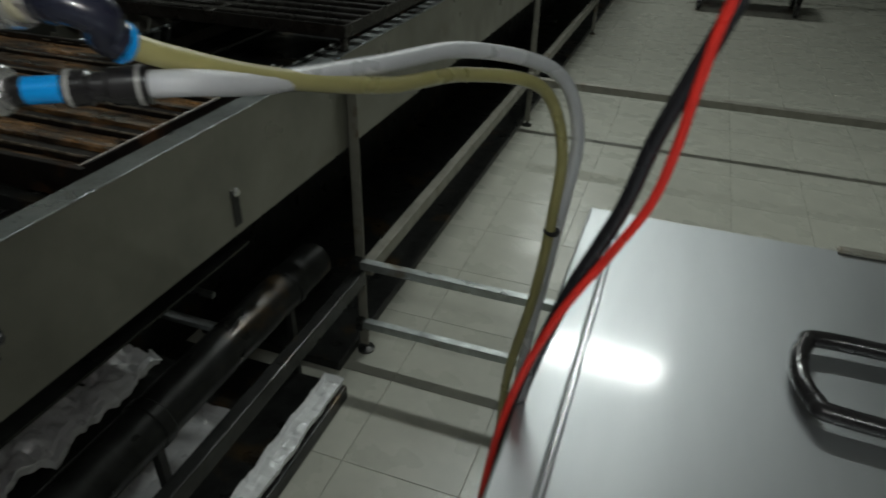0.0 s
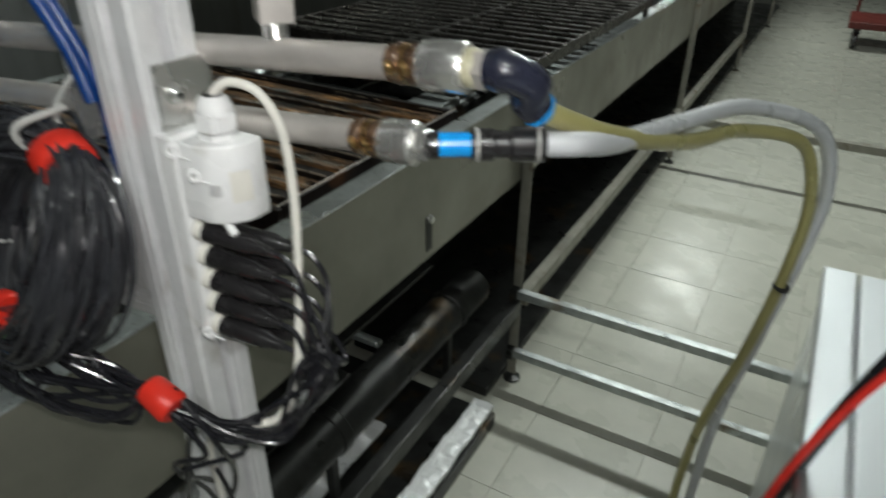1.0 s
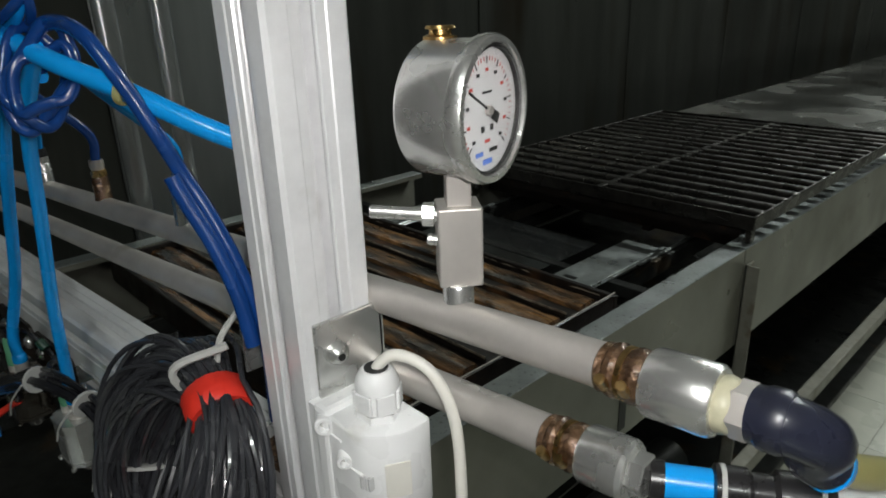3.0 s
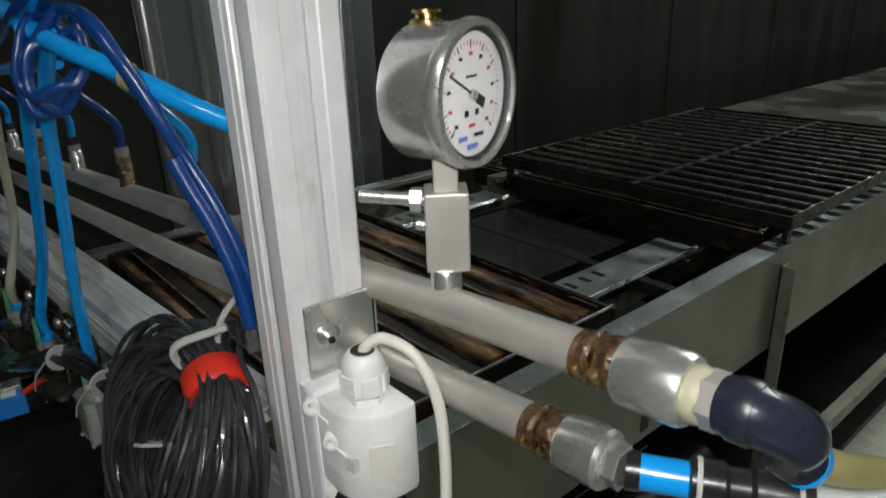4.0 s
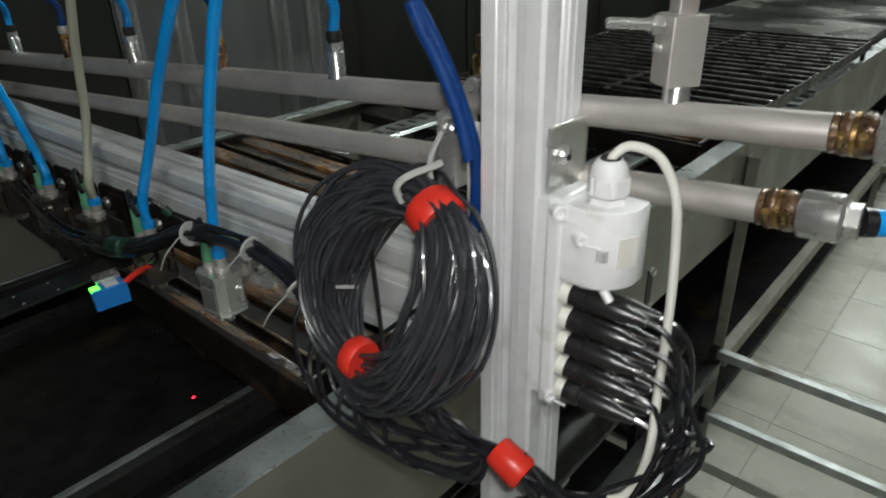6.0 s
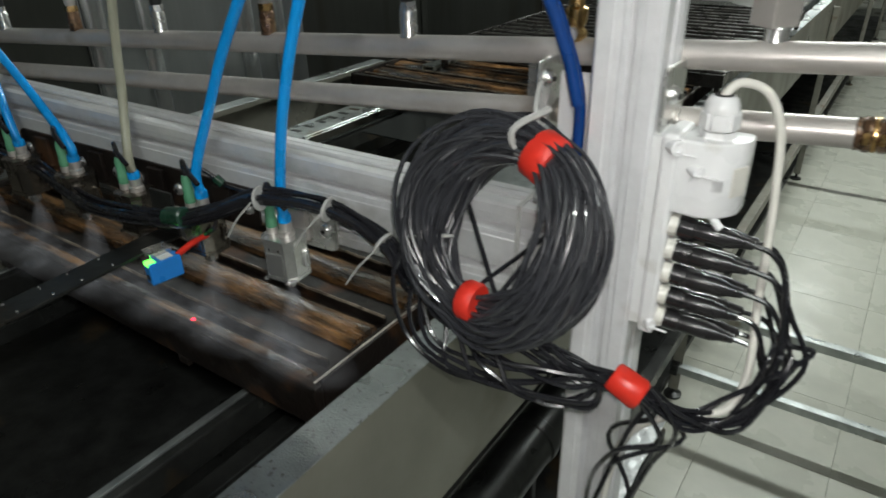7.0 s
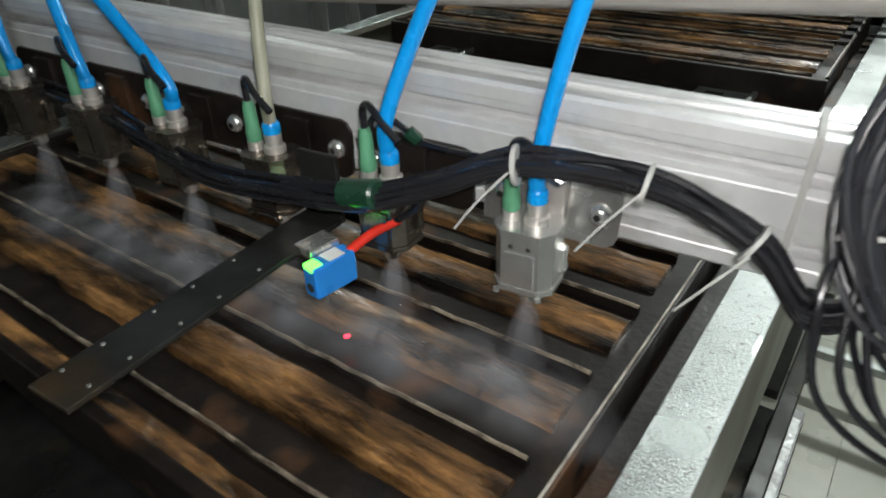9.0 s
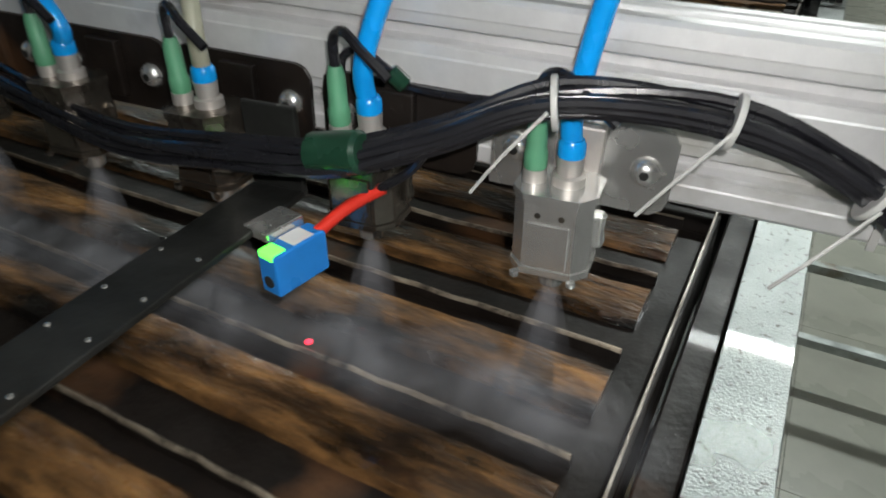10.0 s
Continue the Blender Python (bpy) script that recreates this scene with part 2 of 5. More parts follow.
def mist(name, d0, d1, amount, oval=1.0):
    m = bpy.data.materials.new(name)
    m.use_nodes = True
    nt = m.node_tree
    nt.nodes.clear()
    o_, mx_, tr_, df_ = (nt.nodes.new("ShaderNode" + n) for n in ("OutputMaterial", "MixShader", "BsdfTransparent", "BsdfDiffuse"))
    df_.inputs[0].default_value = (0.85, 0.85, 0.92, 1)
    tc_, nz_, rp_ = (nt.nodes.new("ShaderNode" + n) for n in ("TexCoord", "TexNoise", "MapRange"))
    nz_.inputs["Scale"].default_value, nz_.inputs["Detail"].default_value = 22, 5
    gd_ = nt.nodes.new("ShaderNodeVectorMath")
    gd_.operation = "LENGTH"
    fl_ = nt.nodes.new("ShaderNodeMapRange")
    fl_.inputs[1].default_value, fl_.inputs[2].default_value, fl_.inputs[3].default_value, fl_.inputs[4].default_value = d0, d1, 1.0, 0.0
    ml_ = nt.nodes.new("ShaderNodeMath")
    ml_.operation = "MULTIPLY"
    rp_.inputs[1].default_value, rp_.inputs[2].default_value, rp_.inputs[3].default_value, rp_.inputs[4].default_value = 0.34, 0.74, 0.0, amount
    nt.links.new(tc_.outputs["Object"], nz_.inputs[0])
    ov_ = nt.nodes.new("ShaderNodeMapping")
    ov_.inputs["Scale"].default_value = (1, oval, 1)
    nt.links.new(tc_.outputs["Object"], ov_.inputs[0])
    nt.links.new(ov_.outputs[0], gd_.inputs[0])
    nt.links.new(gd_.outputs["Value"], fl_.inputs[0])
    nt.links.new(nz_.outputs[0], rp_.inputs[0])
    nt.links.new(rp_.outputs[0], ml_.inputs[0])
    nt.links.new(fl_.outputs[0], ml_.inputs[1])
    nt.links.new(ml_.outputs[0], mx_.inputs[0])
    nt.links.new(tr_.outputs[0], mx_.inputs[1])
    nt.links.new(df_.outputs[0], mx_.inputs[2])
    nt.links.new(mx_.outputs[0], o_.inputs[0])
    return m


MIST = mist("spray_mist", 0.030, 0.110, 0.060)
HAZE = mist("spray_haze", 0.0, 0.085, 0.21, 2.0)


# ---- mesh helpers ----
def part(name, bm, material, parent=None, label="", smooth=False):
    me = bpy.data.meshes.new(name)
    bmesh.ops.recalc_face_normals(bm, faces=bm.faces)
    bm.to_mesh(me)
    bm.free()
    me.materials.append(material)
    if smooth:
        me.shade_smooth()
        me.set_sharp_from_angle(angle=radians(38))
    ob = new(name, me)
    if parent:
        ob.parent = parent
    if label:
        tagged(ob, label)
    return ob


def thing(name, label, category, group="", at=(0, 0, 0)):
    ob = new(name)
    ob.location = at
    ob.empty_display_size = 0.05
    return tagged(ob, label, category, group)


def box(x0, x1, y0, y1, z0, z1, bev=0.0, m=None, bm=None, seg=2):
    bm = bm or bmesh.new()
    r = bmesh.ops.create_cube(bm, size=1)
    vs = r["verts"]
    for v in vs:
        v.co = Vector(((x0 + x1) / 2 + v.co.x * (x1 - x0), (y0 + y1) / 2 + v.co.y * (y1 - y0), (z0 + z1) / 2 + v.co.z * (z1 - z0)))
    if bev:
        es = {e for v in vs for e in v.link_edges}
        out = bmesh.ops.bevel(bm, geom=list(es), offset=bev, segments=seg, affect="EDGES", profile=0.5)
        vs = list({v for f in out["faces"] for v in f.verts} | {v for v in vs if v.is_valid})
    if m:
        bmesh.ops.transform(bm, matrix=m, verts=[v for v in vs if v.is_valid])
    return bm


def basis(a, b):
    a, b = Vector(a), Vector(b)
    q = (b - a).to_track_quat("Z", "Y")
    return Matrix.Translation(a) @ q.to_matrix().to_4x4(), (b - a).length


def lathe(a, b, prof, n=24, bm=None, caps=True):
    """prof: (distance along a..b as fraction or metres, radius), metres from a."""
    bm = bm or bmesh.new()
    m, _ = basis(a, b)
    rings = []
    for z, r in prof:
        rings.append([bm.verts.new(m @ Vector((r * math.cos(2 * math.pi * i / n), r * math.sin(2 * math.pi * i / n), z))) for i in range(n)])
    for p, q in zip(rings, rings[1:]):
        for i in range(n):
            bm.faces.new((p[i], p[(i + 1) % n], q[(i + 1) % n], q[i]))
    if caps:
        bm.faces.new(rings[0][::-1])
        bm.faces.new(rings[-1])
    return bm


def cyl(a, b, r, n=20, bev=0.0, bm=None):
    L = (Vector(b) - Vector(a)).length
    prof = [(0, r), (L, r)] if not bev else [(0, r - bev), (bev, r), (L - bev, r), (L, r - bev)]
    return lathe(a, b, prof, n, bm)


def spline(pts, sub=8):
    pts = [Vector(p) for p in pts]
    P = [pts[0] * 2 - pts[1]] + pts + [pts[-1] * 2 - pts[-2]]
    out = []
    for i in range(1, len(P) - 2):
        for k in range(sub):
            t = k / sub
            a, b, c, d = P[i - 1:i + 3]
            out.append(0.5 * ((2 * b) + (c - a) * t + (2 * a - 5 * b + 4 * c - d) * t * t + (3 * b - a - 3 * c + d) * t ** 3))
    out.append(pts[-1])
    return out


def tube(pts, r, n=12, sub=8, bm=None, closed=False, smooth_path=True):
    bm = bm or bmesh.new()
    P = spline(pts, sub) if smooth_path else [Vector(p) for p in pts]
    up = Vector((0.13, 0.31, 0.94))
    rings = []
    for i, p in enumerate(P):
        t = (P[min(i + 1, len(P) - 1)] - P[max(i - 1, 0)]).normalized()
        s = t.cross(up)
        s = s.normalized() if s.length > 1e-4 else t.orthogonal().normalized()
        up = s.cross(t).normalized()
        rings.append([bm.verts.new(p + r * (math.cos(2 * math.pi * k / n) * s + math.sin(2 * math.pi * k / n) * up)) for k in range(n)])
    for a, b in zip(rings, rings[1:]):
        for k in range(n):
            bm.faces.new((a[k], a[(k + 1) % n], b[(k + 1) % n], b[k]))
    bm.faces.new(rings[0][::-1])
    bm.faces.new(rings[-1])
    return bm


def extrude_poly(pts, m, length, bm=None, bev=0.0):
    """A polygon in the xy plane of m, drawn out along its z."""
    bm = bm or bmesh.new()
    lo = [bm.verts.new(m @ Vector((x, y, 0))) for x, y in pts]
    hi = [bm.verts.new(m @ Vector((x, y, length))) for x, y in pts]
    n = len(pts)
    bm.faces.new(lo[::-1])
    bm.faces.new(hi)
    for i in range(n):
        bm.faces.new((lo[i], lo[(i + 1) % n], hi[(i + 1) % n], hi[i]))
    return bm


def profile_section(w, h):
    """Outline of a slotted aluminium profile, w by h, slots every 45 mm."""
    def side(a, b, nslot):
        (ax, ay), (bx, by) = a, b
        L = math.hypot(bx - ax, by - ay)
        ux, uy = (bx - ax) / L, (by - ay) / L
        nx, ny = -uy, ux
        out = [(0.0025, 0)]
        for k in range(nslot):
            c = L * (k + 0.5) / nslot
            out += [(c - 0.0115, 0), (c - 0.0105, 0.0008), (c - 0.0052, 0.0012), (c - 0.0045, 0.0025), (c - 0.0045, 0.0045), (c - 0.0095, 0.0047), (c - 0.004, 0.0135), (c + 0.004, 0.0135), (c + 0.0095, 0.0047), (c + 0.0045, 0.0045), (c + 0.0045, 0.0025), (c + 0.0052, 0.0012), (c + 0.0105, 0.0008), (c + 0.0115, 0)]
        out += [(L - 0.0025, 0)]
        return [(ax + ux * s + nx * d, ay + uy * s + ny * d) for s, d in out]
    x, y = w / 2, h / 2
    c = [(-x, -y), (x, -y), (x, y), (-x, y)]
    ns = [round(w / 0.045), round(h / 0.045)]
    pts = []
    for i in range(4):
        pts += side(c[i], c[(i + 1) % 4], ns[i % 2])
    return pts

# ---- structure ----
tagged(part("ceiling", box(-3.5, 5, -4, 12, CEIL, CEIL + 0.1), CEILM), kind="structure")
WX = -1.93
floor = part("floor", box(-3.5, 5, -4, 12, -0.1, -0.004), GROUT)
tagged(floor, "pale vinyl tile floor with a dull shine", "floor", kind="structure")
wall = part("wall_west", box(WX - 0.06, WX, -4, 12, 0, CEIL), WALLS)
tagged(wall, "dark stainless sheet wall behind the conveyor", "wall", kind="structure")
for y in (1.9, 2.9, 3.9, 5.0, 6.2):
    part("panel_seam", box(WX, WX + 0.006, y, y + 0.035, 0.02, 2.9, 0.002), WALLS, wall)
# steel cladding sheets behind the spray beam, with rolled vertical ribs added as streaks
# the lighter sheet has the wall's reflected light put into its colour
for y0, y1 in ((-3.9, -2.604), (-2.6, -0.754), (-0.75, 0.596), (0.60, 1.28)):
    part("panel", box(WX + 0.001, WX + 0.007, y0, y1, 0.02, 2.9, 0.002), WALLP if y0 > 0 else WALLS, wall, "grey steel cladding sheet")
# ribs stand where highlight streaks lie, in a brighter base colour
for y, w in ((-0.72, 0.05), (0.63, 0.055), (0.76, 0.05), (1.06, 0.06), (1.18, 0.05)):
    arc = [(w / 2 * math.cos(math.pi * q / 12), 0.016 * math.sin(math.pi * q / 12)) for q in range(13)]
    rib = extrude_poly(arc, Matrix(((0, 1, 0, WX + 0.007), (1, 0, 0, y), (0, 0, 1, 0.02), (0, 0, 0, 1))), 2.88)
    part("streak_rib", rib, WALLR, wall, smooth=True)
for n, b in (("wall_east", (5, 5.1, -4, 12)), ("wall_north", (-3.5, 5.1, 12, 12.1)), ("wall_south", (-3.5, 5.1, -4.1, -4))):
    tagged(part(n, box(*b, 0, CEIL), PAINTW), kind="structure")

# ceiling lamps
for x, y, way, watts in TUBES:
    lx, ly = (1.2, 0.06) if way == "x" else (0.06, 1.2)
    lamp = thing("ceiling_lamp", "white twin tube lamp lit on the ceiling", "lamp", "ceiling lamps", (x, y, CEIL))
    part("lamp_tray", box(-lx / 2 - 0.03, lx / 2 + 0.03, -ly / 2 - 0.05, ly / 2 + 0.05, -0.06, 0, 0.008), WHITEP, lamp)
    for s in (-0.035, 0.035):
        o = Vector((0, s, 0)) if way == "x" else Vector((s, 0, 0))
        d = Vector((lx / 2, 0, 0)) if way == "x" else Vector((0, ly / 2, 0))
        part("tube", cyl(o - d + Vector((0, 0, -0.078)), o + d + Vector((0, 0, -0.078)), 0.013, 12), TUBE, lamp, smooth=True)
    L = bpy.data.lights.new("ceiling_light", "AREA")
    L.shape, L.size, L.size_y, L.energy, L.color = "RECTANGLE", lx, ly + 0.06, watts, (0.92, 1.0, 0.97)
    lo = new("ceiling_light", L)
    lo.location = (x, y, CEIL - 0.1)


# ---- conveyor frame ----
def rail_section(name, x, side, y0, y1):
    """A folded sheet rail: side plate, top flange, inner lip. side: +1 faces +x."""
    t = 0.003
    pts = [(0, 0.655), (0, 0.88), (-0.043, 0.88), (-0.043, 0.868), (-0.040, 0.868), (-0.040, 0.877), (-t, 0.877), (-t, 0.658), (-0.030, 0.658), (-0.030, 0.655)]
    pts = [(x + side * px, pz) for px, pz in pts]
    m = Matrix(((1, 0, 0, 0), (0, 0, 1, y0), (0, 1, 0, 0), (0, 0, 0, 1)))
    return extrude_poly(pts, m, y1 - y0)


conv = thing("conveyor_frame", "long galvanised conveyor frame with grey side plates", "conveyor")
RX, FX = -0.702, -1.56
FW = -1.745  # far rail of the wide part
for y0, y1 in ((-2.0, 1.396), (1.400, 3.396), (3.400, 5.596), (5.600, 9.0)):
    for x, s in ((RX, 1), (FW if y1 < 1.4 else FX, -1)):
        r = part("side_rail", rail_section("side_rail", x, s, y0, y1), PLATE, conv, "grey side plate with a zinc top flange")
        xa, xb = (x - 0.0435, x + 0.0005) if s > 0 else (x - 0.0005, x + 0.0435)
        part("top_flange", box(xa, xb, y0, y1, 0.8802, 0.8822, 0.0006, seg=1), FLANGE, r)
for y in (-0.95, 1.405, 3.405, 5.605, 7.6):
    for x, s in ((RX, 1), (FW if y < 1 else FX, -1)):
        a, b = sorted((x + s * 0.001, x + s * 0.030))
        leg = part("leg", box(a, b, y, y + 0.004, 0.03, 0.845, 0.001, seg=1), LEGM, conv)
        bmx = box(*sorted((x + s * 0.001, x + s * 0.005)), y, y + 0.035, 0.03, 0.845, 0.001, seg=1)
        part("leg_flange", bmx, LEGM, leg)
        part("levelling_foot", lathe((x + s * 0.014, y + 0.014, 0), (x + s * 0.014, y + 0.014, 0.1), [(0, 0.026), (0.006, 0.026), (0.010, 0.012), (0.012, 0.006), (0.05, 0.006), (0.05, 0.011), (0.058, 0.011), (0.058, 0.005)], 16), DARKST, leg, smooth=True)
        for dz in (0.70, 0.765):
            part("bolt", lathe((x + s * 0.004, y + 0.018, dz), (x + s * 0.02, y + 0.018, dz), [(0, 0.008), (0.005, 0.008), (0.006, 0.006), (0.009, 0.0055), (0.010, 0.004)], 6), DARKST, leg)
    part("cross_beam", box((FW if y < 1 else FX) + 0.004, RX - 0.004, y + 0.004, y + 0.04, 0.655, 0.69, 0.002), DARKST, conv)
# the front section of the lower rail takes the darker steel
for y0, y1 in ((-0.9, 1.40), (1.44, 3.40), (3.44, 5.6)):
    for x in (RX + 0.002, (FW if y0 < 1 else FX) - 0.034):
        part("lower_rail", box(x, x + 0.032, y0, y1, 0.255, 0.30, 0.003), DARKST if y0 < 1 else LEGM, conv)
# chain guides and belly pan
for x in (-0.925, -1.50):
    part("chain_guide", box(x, x + 0.024, -2.0, 2.5, 0.76, 0.800, 0.003), DARKST, conv)
    # brighter strip added to draw the shine on the guide's top edge
    part("guide_shine", box(x + 0.002, x + 0.012, -2.0, 2.5, 0.8002, 0.804, 0.0012), GALV, conv, "bright strip for the shine along the guide")
    part("return_guide", box(x, x + 0.030, -2.0, 9.0, 0.69, 0.72, 0.002), DARKST, conv)
# strip added to blacken the gap between tray rim and rail flange
part("gap_strip", box(-0.771, -0.7465, -1.95, 1.35, 0.842, 0.852, 0.002), BURNT, conv, "black strip filling the gap beside the tray")
# slotted straps along the deck
for x, y0, y1 in ((-0.975, 0.80, 1.39), (-1.56, 0.80, 1.39)):
    st = part("slotted_strap", box(x, x + 0.10, y0, y1, 0.836, 0.840, 0.001, seg=1), GALV, conv, "slotted dull steel strap")
    for q in range(3 if x > -1.2 else 12):
        k = (1.03 if x > -1.2 else y0 + 0.03) + 0.042 * q
        part("slot", box(x + 0.02, x + 0.05, k, k + 0.012, 0.8395, 0.8408), DARKST, st)
    part("strap_lip", box(x + 0.092, x + 0.10, y0, y1, 0.8402, 0.846, 0.001, seg=1), GALV, st)
for y in (0.66, 1.16):
    part("deck_bar", box(FW + 0.02, RX - 0.03, y, y + 0.025, 0.81, 0.836, 0.002), DARKST, conv)
# skirt, floor pan, far pan: dark sheets added for shade and dirt underneath
part("shade_skirt", box(-1.20, -1.195, -1.9, 8.9, 0.02, 0.595), DARKST, conv)
part("shade_floor_pan", box(-1.19, -0.715, 1.30, 8.9, 0.0, 0.03, 0.004), DARKST, conv)
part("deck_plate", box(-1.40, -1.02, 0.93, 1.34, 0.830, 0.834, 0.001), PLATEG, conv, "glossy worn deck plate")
part("shade_pan_far", box(FX + 0.02, RX - 0.02, 1.46, 8.9, 0.64, 0.645), DARKST, conv)
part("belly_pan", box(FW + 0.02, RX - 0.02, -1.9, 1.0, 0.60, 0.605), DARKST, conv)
# slotted hole with a bolt in the side plate
part("slot_bolt", lathe((RX, 0.952, 0.742), (RX + 0.02, 0.952, 0.742), [(0, 0.009), (0.006, 0.009), (0.009, 0.006)], 12), STAIN, conv, smooth=True)
part("slot_hole", box(RX - 0.001, RX + 0.0015, 0.940, 0.962, 0.672, 0.748, 0.0004), DARKST, conv)

# trough under the frame
trough = thing("return_trough", "dark oily round trough running under the conveyor", "trough")
part("trough_pipe", cyl((-0.80, -0.8, 0.33), (-0.80, 1.36, 0.33), 0.052, 24, 0.004), DARKST, trough, smooth=True)
for y in (-0.4, 0.7, 1.2):
    part("band", lathe((-0.80, y, 0.33), (-0.80, y + 0.03, 0.33), [(0, 0.053), (0.003, 0.056), (0.027, 0.056), (0.03, 0.053)], 24), DARKST, trough, smooth=True)
    part("bracket", box(-0.81, -0.79, y + 0.005, y + 0.025, 0.0, 0.29, 0.002), DARKST, trough)


def crumpled(x0, x1, y0, y1, z, amp, nx, ny, seed, th=0.0):
    bm = bmesh.new()
    vs = []
    for i in range(nx + 1):
        row = []
        for j in range(ny + 1):
            x, y = x0 + (x1 - x0) * i / nx, y0 + (y1 - y0) * j / ny
            p = Vector((x * 16 + seed, y * 16, seed))
            c = noise.cell(Vector((x * 22, y * 22, seed))) * 0.4 + noise.noise(p) + 0.5 * noise.noise(p * 2.7)
            edge = min(i, nx - i, j, ny - j)
            row.append(bm.verts.new((x, y, z + amp * c + (0.018 if edge == 0 else 0))))
        vs.append(row)
    for i in range(nx):
        for j in range(ny):
            bm.faces.new((vs[i][j], vs[i + 1][j], vs[i + 1][j + 1], vs[i][j + 1]))
    r = bmesh.ops.extrude_face_region(bm, geom=list(bm.faces))
    bmesh.ops.translate(bm, vec=(0, 0, -0.004), verts=[v for v in r["geom"] if isinstance(v, bmesh.types.BMVert)])
    return bm


drip = thing("drip_tray", "foil lined dark drip tray on the floor", "tray")
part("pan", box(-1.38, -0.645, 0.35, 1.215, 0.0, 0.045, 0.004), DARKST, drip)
part("foil_liner", crumpled(-0.705, -0.648, 0.36, 1.205, 0.060, 0.011, 14, 130, 3), FOIL, drip, "crumpled aluminium foil")
part("foil_sheet", crumpled(-1.36, -0.86, 0.36, 1.0, 0.056, 0.008, 50, 60, 5), FOIL, drip, "crumpled aluminium foil")
foil = thing("foil_wrap", "crumpled aluminium foil wrapped over a dark lower shelf", "foil")
part("shelf", box(-1.19, -0.905, 0.30, 0.93, 0.20, 0.28, 0.004), DARKST, foil)
part("foil_cover", crumpled(-1.13, -0.92, 0.42, 0.89, 0.310, 0.030, 36, 70, 9), FOIL, foil)
for x in (-1.17, -0.96):
    for y in (0.33, 0.88):
        part("post", box(x - 0.012, x + 0.012, y - 0.012, y + 0.012, 0.045, 0.2), DARKST, foil)

# narrow bars under the frame, from the skirt inwards
for y, x1, w in ((1.205, -1.035, 0.016), (1.085, -0.94, 0.026)):
    part("under_bar", box(-1.195, x1, y, y + w, 0.235, 0.25, 0.002), GALV, conv, "short zinc bar")

# cross bars over the aisle, from the leg to the cabinet
for y, z, x1 in ((1.40, 0.319, 1.05), (1.40, 0.114, 1.05), (3.30, 0.285, 2.6)):
    bar = thing("cross_bar", "dull square steel bar across the aisle", "bar", "cross bars")
    hw = 0.018 if y > 3 else 0.012
    part("bar_tube", box(RX + 0.02, x1, y - hw, y + hw, z - hw, z + hw, 0.002), LEGM if y > 3 else GALV, bar)
    part("end_clamp", box(RX + 0.002, RX + 0.024, y - 0.018, y + 0.018, z - 0.018, z + 0.018, 0.002), DARKST, bar)
    part("upright", box(x1, x1 + 0.03, y - 0.015, y + 0.015, 0, z + 0.03, 0.002), GALV, bar)

# raised grille on the conveyor
gr = thing("deck_grille", "dark steel bar grille raised above the conveyor", "grille")
GX0, GX1, GY0, GY1, GZ = -1.52, -0.70, 1.42, 2.52, 0.945
part("frame_bar", box(GX0, GX1, GY0, GY0 + 0.006, GZ - 0.03, GZ, 0.001, seg=1), GRILL, gr)
part("frame_bar", box(GX0, GX1, GY1 - 0.006, GY1, GZ - 0.03, GZ, 0.001, seg=1), GRILL, gr)
part("frame_bar", box(GX1 - 0.006, GX1, GY0 + 0.006, GY1 - 0.006, GZ - 0.03, GZ, 0.001, seg=1), GRILL, gr)
part("frame_bar", box(GX0, GX0 + 0.006, GY0 + 0.006, GY1 - 0.006, GZ - 0.03, GZ, 0.001, seg=1), GRILL, gr)
part("middle_bar", box(-1.10, -1.085, GY0 + 0.006, GY1 - 0.006, GZ - 0.028, GZ - 0.005, 0.001, seg=1), GRILL, gr)
y = GY0 + 0.05
while y < GY1 - 0.03:
    part("grille_bar", box(GX0 + 0.006, GX1 - 0.006, y, y + 0.026, GZ - 0.022, GZ - 0.003, 0.006), GRILL, gr)
    y += 0.062
for x in (GX0 + 0.01, GX1 - 0.02):
    for y in (GY0 + 0.01, GY1 - 0.03):
        part("foot", box(x, x + 0.012, y, y + 0.02, 0.86, GZ - 0.03), GRILL, gr)
# plain deck beyond the grille
dk = part("deck_sheet", box(FX + 0.004, RX - 0.05, 2.60, 8.9, 0.905, 0.912, 0.002), DECK, conv, "smooth worn steel deck sheet")
part("deck_under", box(FX + 0.004, RX - 0.05, 2.60, 8.9, 0.845, 0.905), DARKST, conv)


